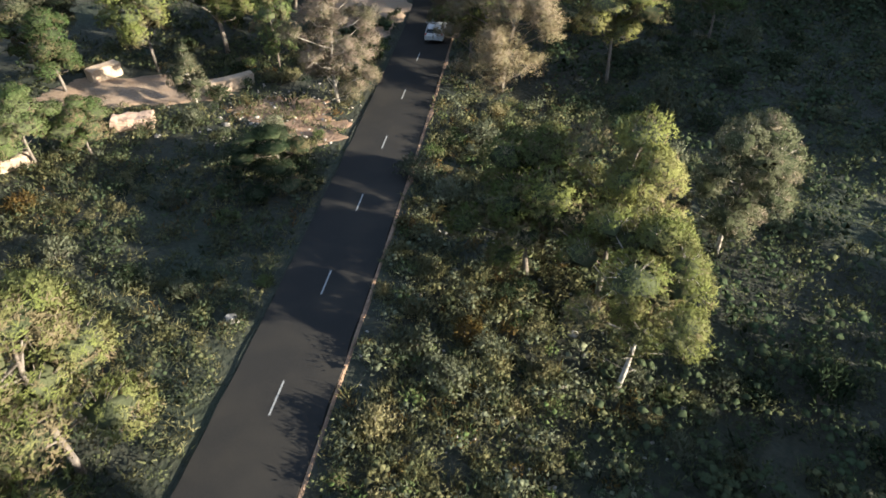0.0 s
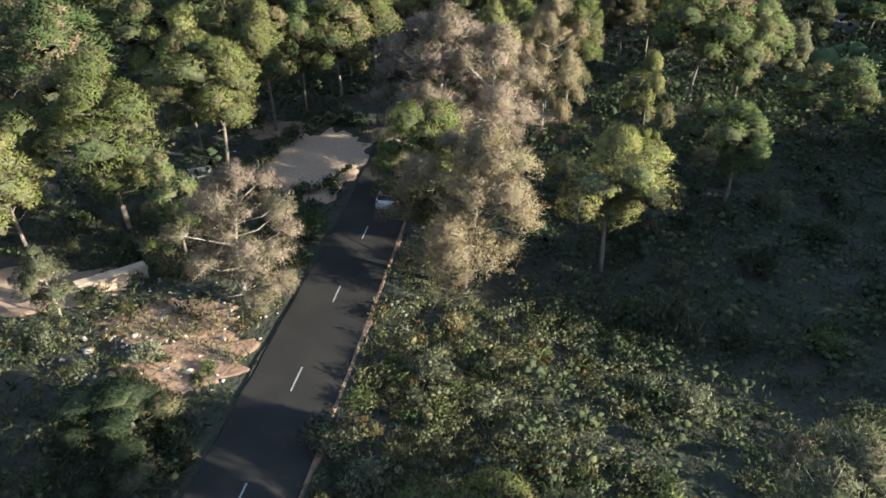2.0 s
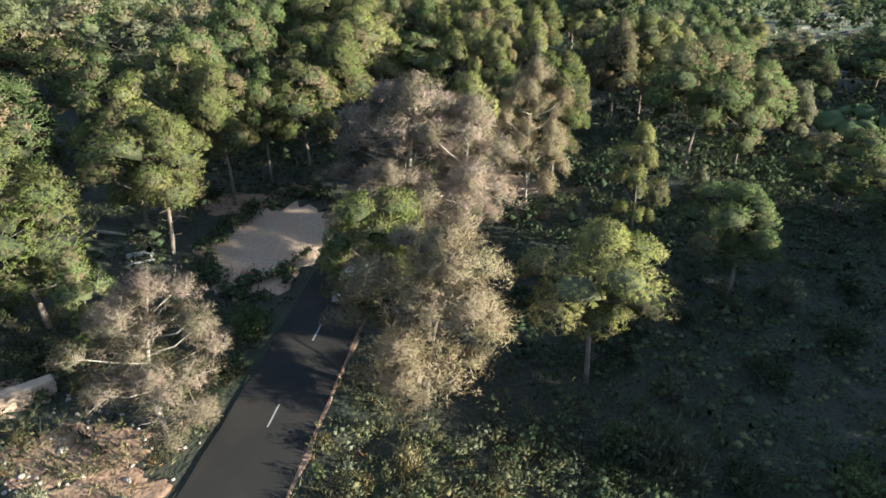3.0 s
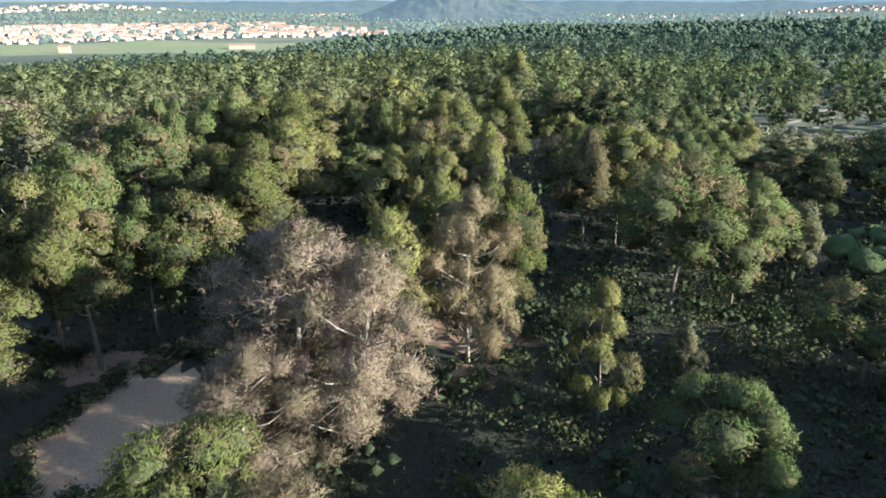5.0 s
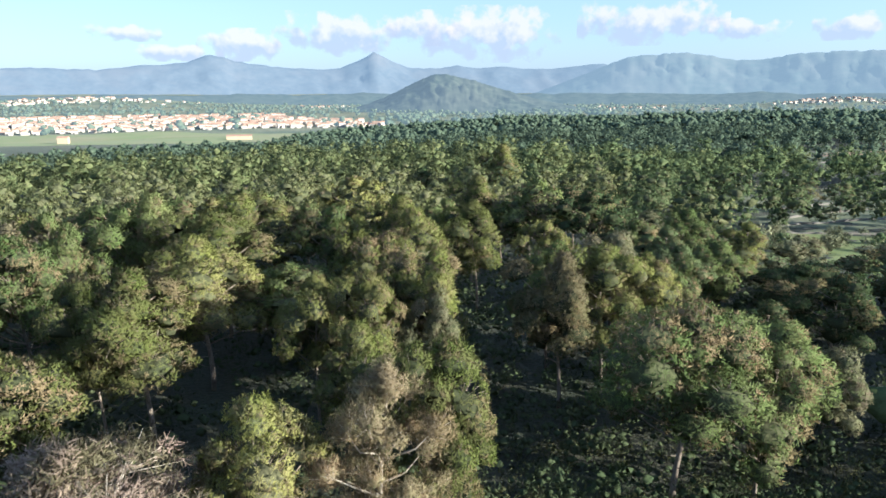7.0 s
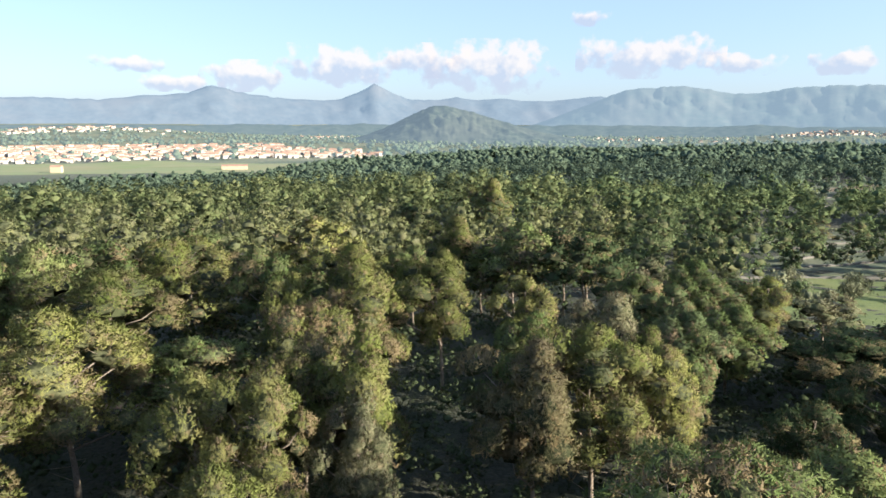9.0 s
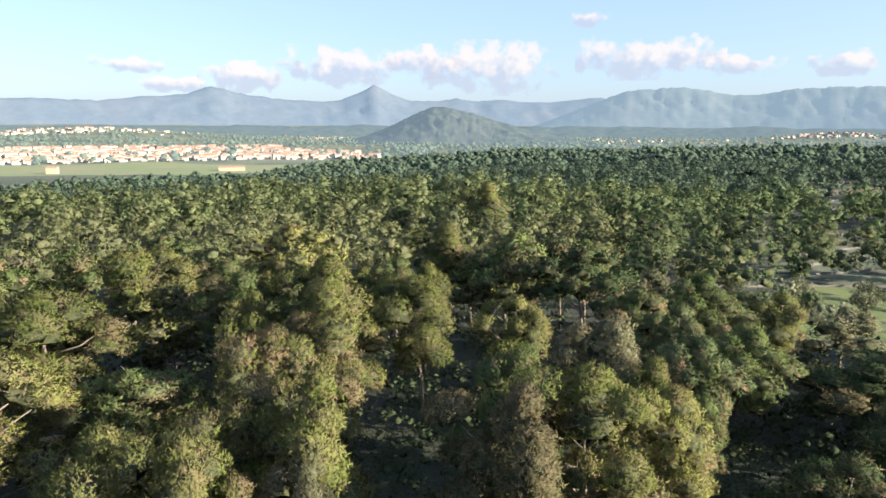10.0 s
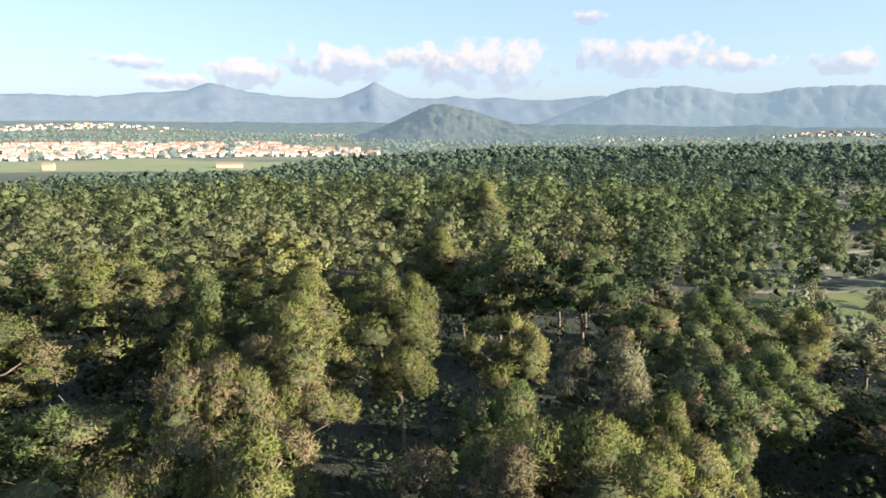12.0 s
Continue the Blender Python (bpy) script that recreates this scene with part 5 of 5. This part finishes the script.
# ---- put the place together ----
build_ground()
build_road()
patch("gravel_lot", -6.9, 73.6, 5.0, 8.2, -6, M["lot"], "pale gravel lay-by with reddish soil", 0.1, seed=2, category="gravel lot")
patch("gravel_track", -23.5, 53.2, 8.5, 3.0, 8, M["sand"], "pale gravel clearing among the scrub", seed=3, category="gravel lot")
patch("gravel_track", -32.0, 47.0, 5, 2.6, 50, M["sand"], "pale gravel track between trees", seed=4, category="gravel lot")
patch("bare_soil", 13.5, 86.6, 8.5, 2.6, -6, M["red_soil"], "red soil laid bare under the pines", seed=5, category="soil")
patch("bare_soil", 11.0, 79.5, 5.0, 1.6, -4, M["red_soil"], "red soil bank with small stones", seed=6, category="soil")
patch("bare_soil", -9.6, 46.2, 4.0, 2.6, 20, M["red_soil"], "reddish soil with scattered litter", seed=7, category="soil")
patch("bare_soil", -11.6, 50.2, 4.2, 2.4, 0, M["red_soil"], "reddish stony soil", seed=8, category="soil")
patch("bare_soil", -4.0, 124.0, 6.0, 1.1, -4, M["red_soil"], "strip of bare soil in the shade", seed=9, category="soil")
patch("bare_soil", 4.2, 46.2, 3.2, 0.8, -35, M["red_soil"], "reddish soil bank beside the road", seed=10, category="soil")
patch("bare_soil", -11.5, 82.0, 4.0, 2.4, 10, M["red_soil"], "red earth heap at the edge of the lay-by", seed=11, category="soil")
patch("grove_meadow", 124, 184, 66, 30, 6, M["grass"], "green grass of an olive grove", 0.08, 12, "meadow")
patch("terrace_field", 205, 266, 112, 38, 14, M["terrace"], "grey-green terraced field", 0.08, 13, "meadow")
patch("bare_soil", 246, 424, 30, 9, 28, M["red_soil"], "strip of reddish bare soil above the terraces", 0.16, 21, "soil")
patch("terrace_field", 250, 385, 58, 68, -32, M["terrace"], "grey-green stony terraces on the slope", 0.08, 14, "meadow")
patch("far_field", -420, 1060, 420, 150, 4, M["field"], "flat green farmland below the wood", 0.6, 15, "field")
patch("far_field", -60, 1140, 150, 60, 4, M["field"], "flat farmland at the edge of the town", 0.6, 16, "field")

build_car(0.7, 66.0, -6.5)

# pines by the road
pine(9.6, 28.4, 11.0, 3.9, "round", "yellow", (2, 0), 0, fine=True)
pine(6.0, 30.4, 9.4, 3.7, "round", "yellow", (-4, 0), 1, fine=True)
pine(9.3, 22.0, 9.2, 3.3, "umbrella", "yellow", (8, 6), 1, True, fine=True)
pine(17.4, 32.2, 9.4, 3.2, "round", "grey", (0, 0), 2, True, fine=True)
pine(-13.8, 17.5, 10.5, 4.0, "round", "yellow", (0, 0), 1, fine=True)
pine(-13.6, 11.5, 10.0, 3.8, "round", "yellow", (0, 0), 2, fine=True)
pine(-20.5, 22.0, 7.5, 3.4, "round", "green", (0, 0), 0)
pine(-26.5, 41.0, 6.0, 2.8, "round", "green", (0, 0), 1)
pine(-23.8, 43.2, 4.6, 2.2, "round", "green", (0, 0), 2)
pine(-29.5, 52.5, 7.0, 3.0, "round", "green", (0, 0), 0)
pine(-18.2, 50.3, 5.2, 1.9, "slim", "grey", (0, 0), 1, True)
pine(-7.2, 51.6, 9.6, 3.5, "sparse", "dry", (-2, 3), 0, True, fine=True)
pine(-13.0, 57.5, 7.6, 2.2, "slim", "green", (0, 0), 2)
pine(6.3, 54.2, 11.2, 4.9, "sparse", "brown", (0, 0), 1, fine=True)
pine(3.9, 59.6, 10.8, 3.2, "round", "yellow", (0, 0), 2, fine=True)
pine(15.6, 56.2, 10.0, 3.9, "umbrella", "yellow", (0, 0), 2, fine=True)
pine(27.2, 65.2, 8.6, 3.1, "umbrella", "green", (0, 0), 1, fine=True)
pine(41.5, 78.5, 8.5, 3.6, "round", "green", (0, 0), 0)
pine(-18.6, 61.6, 12.8, 5.2, "round", "yellow", (0, 0), 0, fine=True)
pine(-23.5, 57.0, 9.5, 3.2, "round", "yellow", (0, 0), 1)
pine(-14.0, 71.5, 11.0, 4.3, "umbrella", "yellow", (8, 0), 1, fine=True)
pine(-17.4, 75.5, 12.6, 3.7, "round", "yellow", (0, 0), 2)
pine(-15.6, 83.5, 13.4, 4.2, "umbrella", "yellow", (0, 0), 0)
pine(-11.9, 81.6, 12.4, 3.4, "tall", "yellow", (0, 0), 1, fine=True)
pine(-6.0, 87.5, 11.5, 3.6, "tall", "yellow", (0, 0), 0)
pine(-9.8, 40.6, 4.0, 2.9, "bush", "dark", (0, 0), 0, fine=True)
# the dead pines and the group by the red soil
pine(4.4, 73.8, 14.0, 5.6, "sparse", "dry", (-3, 0), 1, True, fine=True)
pine(8.0, 71.5, 12.4, 4.2, "sparse", "dry", (4, 0), 2, True, fine=True)
pine(3.0, 67.0, 9.5, 3.6, "sparse", "dry", (0, 0), 0, True, fine=True)
pine(4.6, 77.4, 9.5, 3.6, "sparse", "grey", (-14, 0), 2, True, fine=True)
pine(9.8, 80.6, 11.8, 3.0, "tall", "yellow", (0, 0), 2, fine=True)
pine(14.9, 82.3, 13.4, 3.3, "sparse", "brown", (-1, 0), 0, True, fine=True)
pine(17.7, 85.4, 13.2, 3.4, "round", "yellow", (0, 0), 2, fine=True)
pine(22.5, 73.9, 10.6, 2.4, "slim", "yellow", (0, 0), 0, fine=True)
pine(29.6, 79.2, 5.2, 1.7, "slim", "grey", (0, 0), 1)
pine(32.0, 90.0, 13.2, 5.0, "umbrella", "green", (0, 0), 0, fine=True)
pine(37.2, 90.0, 11.0, 3.2, "round", "green", (0, 0), 2)
pine(41.2, 96.4, 9.8, 4.0, "tall", "green", (0, 0), 1)
pine(44.2, 105.4, 8.6, 3.4, "round", "deep", (0, 0), 2)
pine(54.0, 111.5, 9.4, 3.6, "round", "deep", (0, 0), 0)
# the wood ahead
pine(27.3, 103.4, 12.8, 3.3, "tall", "brown", (0, 0), 1, fine=True)
pine(31.2, 105.8, 13.2, 3.6, "tall", "yellow", (0, 0), 0, fine=True)
pine(35.4, 107.2, 11.6, 3.2, "round", "yellow", (0, 0), 2, fine=True)
pine(27.6, 112.0, 12.2, 3.2, "round", "green", (0, 0), 1, fine=True)
pine(36.2, 122.8, 10.8, 3.2, "round", "grey", (0, 0), 0)
pine(42.4, 121.6, 9.8, 3.4, "round", "deep", (0, 0), 1)
pine(44.2, 131.0, 9.6, 3.4, "round", "deep", (0, 0), 2)
pine(43.2, 138.0, 9.4, 3.2, "tall", "green", (0, 0), 0)
pine(50.0, 141.0, 10.8, 3.6, "round", "green", (0, 0), 1)
pine(58.0, 140.0, 9.2, 3.6, "round", "yellow", (0, 0), 2)
pine(52.3, 135.0, 7.2, 2.8, "round", "green", (0, 0), 0)
pine(29.9, 130.8, 10.2, 3.3, "umbrella", "yellow", (0, 0), 0)
pine(21.8, 126.6, 12.4, 4.1, "umbrella", "yellow", (0, 0), 1, fine=True)
pine(15.4, 121.4, 12.8, 3.6, "tall", "yellow", (0, 0), 2, fine=True)
pine(12.6, 114.6, 12.4, 3.3, "umbrella", "yellow", (0, 0), 0, fine=True)
pine(8.7, 123.4, 12.6, 2.6, "round", "yellow", (0, 0), 1)
pine(17.5, 104.7, 13.4, 3.3, "tall", "yellow", (0, 0), 1, fine=True)
pine(8.3, 100.6, 12.0, 2.9, "umbrella", "yellow", (0, 0), 2, fine=True)
pine(13.3, 104.9, 11.4, 2.9, "umbrella", "yellow", (0, 0), 0, fine=True)
pine(4.0, 136.8, 11.8, 3.6, "round", "green", (0, 0), 0)
pine(13.0, 136.0, 12.4, 4.0, "tall", "yellow", (0, 0), 1)
pine(18.2, 149.0, 11.0, 3.6, "round", "green", (0, 0), 2)
pine(-4.6, 120.2, 13.6, 5.2, "tall", "yellow", (0, 0), 0, fine=True)
pine(-2.2, 107.4, 13.0, 4.6, "tall", "yellow", (0, 0), 2, fine=True)
pine(-3.1, 97.2, 13.4, 4.3, "tall", "yellow", (0, 0), 1, fine=True)
pine(-15.4, 121.4, 13.8, 4.1, "umbrella", "green", (0, 0), 2)
pine(-17.0, 106.2, 13.8, 3.7, "tall", "green", (0, 0), 0)
pine(-19.6, 95.6, 12.4, 4.0, "round", "green", (0, 0), 1)
pine(-9.2, 146.0, 12.8, 4.0, "tall", "yellow", (0, 0), 2)
pine(-2.4, 152.0, 11.0, 3.6, "round", "green", (0, 0), 0)
pine(24.5, 171.0, 13.5, 4.2, "tall", "yellow", (0, 0), 1)
pine(44.0, 166.5, 11.5, 4.0, "tall", "green", (0, 0), 0)
pine(36.0, 250.5, 20.0, 5.8, "tall", "yellow", (0, 0), 1)
pine(13.0, 91.6, 11.2, 2.7, "tall", "yellow", (0, 0), 2, fine=True)
pine(-6.0, 96.4, 12.6, 2.9, "umbrella", "yellow", (0, 0), 1, fine=True)
pine(17.4, 100.6, 10.8, 2.4, "round", "grey", (0, 0), 0, fine=True)
pine(12.9, 99.6, 12.4, 2.5, "tall", "yellow", (0, 0), 0, fine=True)
pine(36.6, 114.4, 10.4, 2.6, "round", "yellow", (0, 0), 1, fine=True)
pine(42.2, 119.6, 9.0, 2.4, "round", "green", (0, 0), 0)
pine(38.8, 111.2, 9.2, 2.3, "round", "green", (0, 0), 2)
pine(45.2, 97.0, 8.2, 2.6, "round", "grey", (0, 0), 0)
pine(21.8, 138.2, 12.0, 2.8, "umbrella", "yellow", (0, 0), 2)
pine(-12.4, 123.2, 14.8, 3.5, "tall", "green", (0, 0), 1)
pine(-18.8, 114.6, 14.0, 3.1, "umbrella", "green", (0, 0), 0)
pine(-9.6, 86.4, 11.2, 2.7, "umbrella", "green", (0, 0), 2)
pine(-19.0, 96.2, 13.0, 3.3, "tall", "green", (0, 0), 0)
for x, y, high, wide in ((57.8, 218.5, 11.5, 4.0), (74.9, 247.5, 12.0, 4.2), (98.6, 248.5, 12.0, 5.0), (121.8, 248.5, 11.0, 5.6), (134.8, 246.5, 9.0, 4.4), (10.9, 264.5, 12.5, 5.0), (66.0, 234.0, 9.5, 3.6), (110.0, 236.0, 8.0, 3.6), (88.0, 226.0, 8.5, 3.4)):
    pine(x, y, high, wide, "round", "deep", (0, 0), int(x) % 3, coarse=True)
# shrubs
for k, (x, y, h, w, kind, label) in enumerate((
        (18.4, 49.0, 3.4, 2.0, "olive", GREY), (30.9, 64.9, 2.4, 1.8, "olive", GREY), (20.3, 55.4, 1.6, 1.3, "olive", GREY), (4.3, 45.2, 1.8, 1.5, "olive", GREY),
        (5.5, 49.6, 1.2, 1.1, "straw", STRAW), (0.6, 30.2, 1.1, 1.0, "straw", STRAW), (-0.3, 24.5, 1.7, 1.5, "olive", GREY), (1.5, 22.2, 1.5, 1.4, "olive", GREY),
        (-1.8, 19.6, 1.7, 1.3, "straw", STRAW), (-0.6, 40.6, 1.8, 1.8, "olive", GREY), (1.6, 38.0, 1.6, 1.6, "olive", GREY), (-1.2, 32.0, 0.9, 0.8, "straw", STRAW),
        (-2.0, 28.6, 0.8, 0.7, "straw", STRAW))):
    shrub(x, y, h, w, kind, label, k)
for k, (x, y, h, w, kind, label) in enumerate((
        (10.6, 20.4, 1.0, 1.0, "straw", STRAW), (11.4, 18.8, 1.3, 1.0, "olive", GREY), (18.9, 21.5, 2.8, 1.6, "dark", DARK), (20.2, 18.0, 2.2, 1.4, "dark", DARK),
        (-24.8, 35.5, 1.6, 1.3, "rust", "rust-brown dried shrub on stony ground"), (-20.6, 31.0, 1.8, 1.3, "olive", GREY), (-17.0, 52.0, 1.4, 1.3, "dark", DARK), (-5.2, 56.8, 1.4, 1.4, "dark", DARK),
        (-5.0, 60.4, 2.4, 1.9, "green", "green leafy maquis bush on the verge"), (11.8, 79.2, 1.1, 1.0, "green", "green leafy maquis bush on the verge"), (13.2, 78.4, 0.9, 0.9, "olive", GREY), (9.6, 88.0, 1.6, 1.5, "dark", DARK),
        (19.6, 86.0, 1.4, 1.1, "olive", GREY), (13.8, 18.0, 0.8, 0.6, "rust", "rust-brown dried shrub on stony ground"))):
    shrub(x, y, h, w, kind, label, k + 1)
# olive trees of the grove are low, grey and round
for k, (x, y, h, w) in enumerate(((84, 180, 4.6, 3.2), (97, 186, 4.2, 3.0), (104, 195, 4.8, 3.4), (92, 198, 4.4, 3.0), (112, 184, 4.4, 3.2), (80, 200, 4.8, 3.4), (118, 198, 4.6, 3.2))):
    shrub(x, y, h, w, "olive", "silvery olive tree standing in the meadow", k)

# stones by the clearing
rough_stone("stone_block", -27.4, 55.3, (2.7, 1.0, 1.15), 52, M["mares"], "pale ochre block of cut stone lying by the track", 1, "stone block", 3, 0.035)
rough_stone("stone_wall", -16.6, 54.0, (4.3, 0.75, 1.15), 37, M["mares"], "low broken wall of ochre stone", 2, "wall", 4, 0.06)
rough_stone("boulder", -22.2, 47.3, (3.0, 1.3, 1.0), 10, M["pink_stone"], "large pinkish boulder among bushes", 3, "boulder", 4, 0.14)
rough_stone("stone_wall", -28.4, 40.6, (3.2, 0.8, 0.9), 30, M["mares"], "low broken wall of ochre stone", 4, "wall", 4)
rough_stone("boulder", -6.6, 84.2, (3.6, 1.3, 0.6), 8, M["red_soil"], "heap of reddish earth behind the lay-by", 5, "boulder", 4, 0.22)
rough_stone("boulder", 15.2, 79.4, (3.0, 1.5, 0.75), -15, M["red_soil"], "mound of reddish earth and stone by a pine", 6, "boulder", 4, 0.3)
rough_stone("boulder", -9.7, 26.5, (0.5, 0.4, 0.4), 30, M["stone"], "small pale stone at the edge of the road", 7, "boulder", 2, 0.08)
farm(*at(-17.4, 960), 34, 12, 6, 14, "long ochre farmhouse with a tile roof in the fields")
farm(*at(-30.2, 1010), 13, 9, 9, 10, "small ochre farm tower in the fields")
for x0, y0, x1, y1, sag in ((112, 236, 200, 262, 6), (120, 252, 215, 280, 8), (98, 222, 170, 238, 4), (168, 338, 240, 372, 8), (185, 366, 262, 402, 8), (74, 206, 126, 214, 3)):
    terrace_wall(x0, y0, x1, y1, sag, "low dry-stone wall along a grey terrace")
rng = np.random.default_rng(91)
spots = [(x, y) for x, y in zip(rng.uniform(60, 290, 1900), rng.uniform(155, 450, 1900)) if in_clearing(x, y)]
wood("terrace_bushes", spots[:230], 6, 16, 0.42, 0.16, M["olive"], "grey bushes and young trees on the terraces", 51, 3.4, 1.9, 0.5)
wood("terrace_bushes", spots[230:330], 6, 16, 0.42, 0.16, M["deep"], "dark green bushes along the terraces", 52, 4.6, 2.4, 0.5)
bare_sapling(((1.4, 121.9, ground_z(1.4, 121.9) - 0.2), (0.9, 122.2, 2.6), (0.0, 122.5, 5.0), (-1.4, 122.8, 6.6)), "thin bent bare stem leaning among pines")
bare_sapling(((-1.6, 121.0, ground_z(-1.6, 121.0) - 0.2), (-1.7, 121.2, 2.2), (-2.0, 121.4, 4.2), (-2.5, 121.6, 5.6)), "thin bent bare stem leaning among pines")
for x, y, turn, long in ((-0.5, 122.2, 4, 7.0), (1.8, 123.6, -8, 6.0), (-3.6, 123.4, 12, 5.0)):
    fallen_log(x, y, turn, long)
picnic_table(-15.9, 70.1, 25)
fallen_log(-18.6, 74.6, -10, 6.0)
dead_snag(-41.0, 111.5, 9.5)
build_shrubs()
build_undergrowth()
build_distance()
build_clouds()
build_towns()
build_woods()
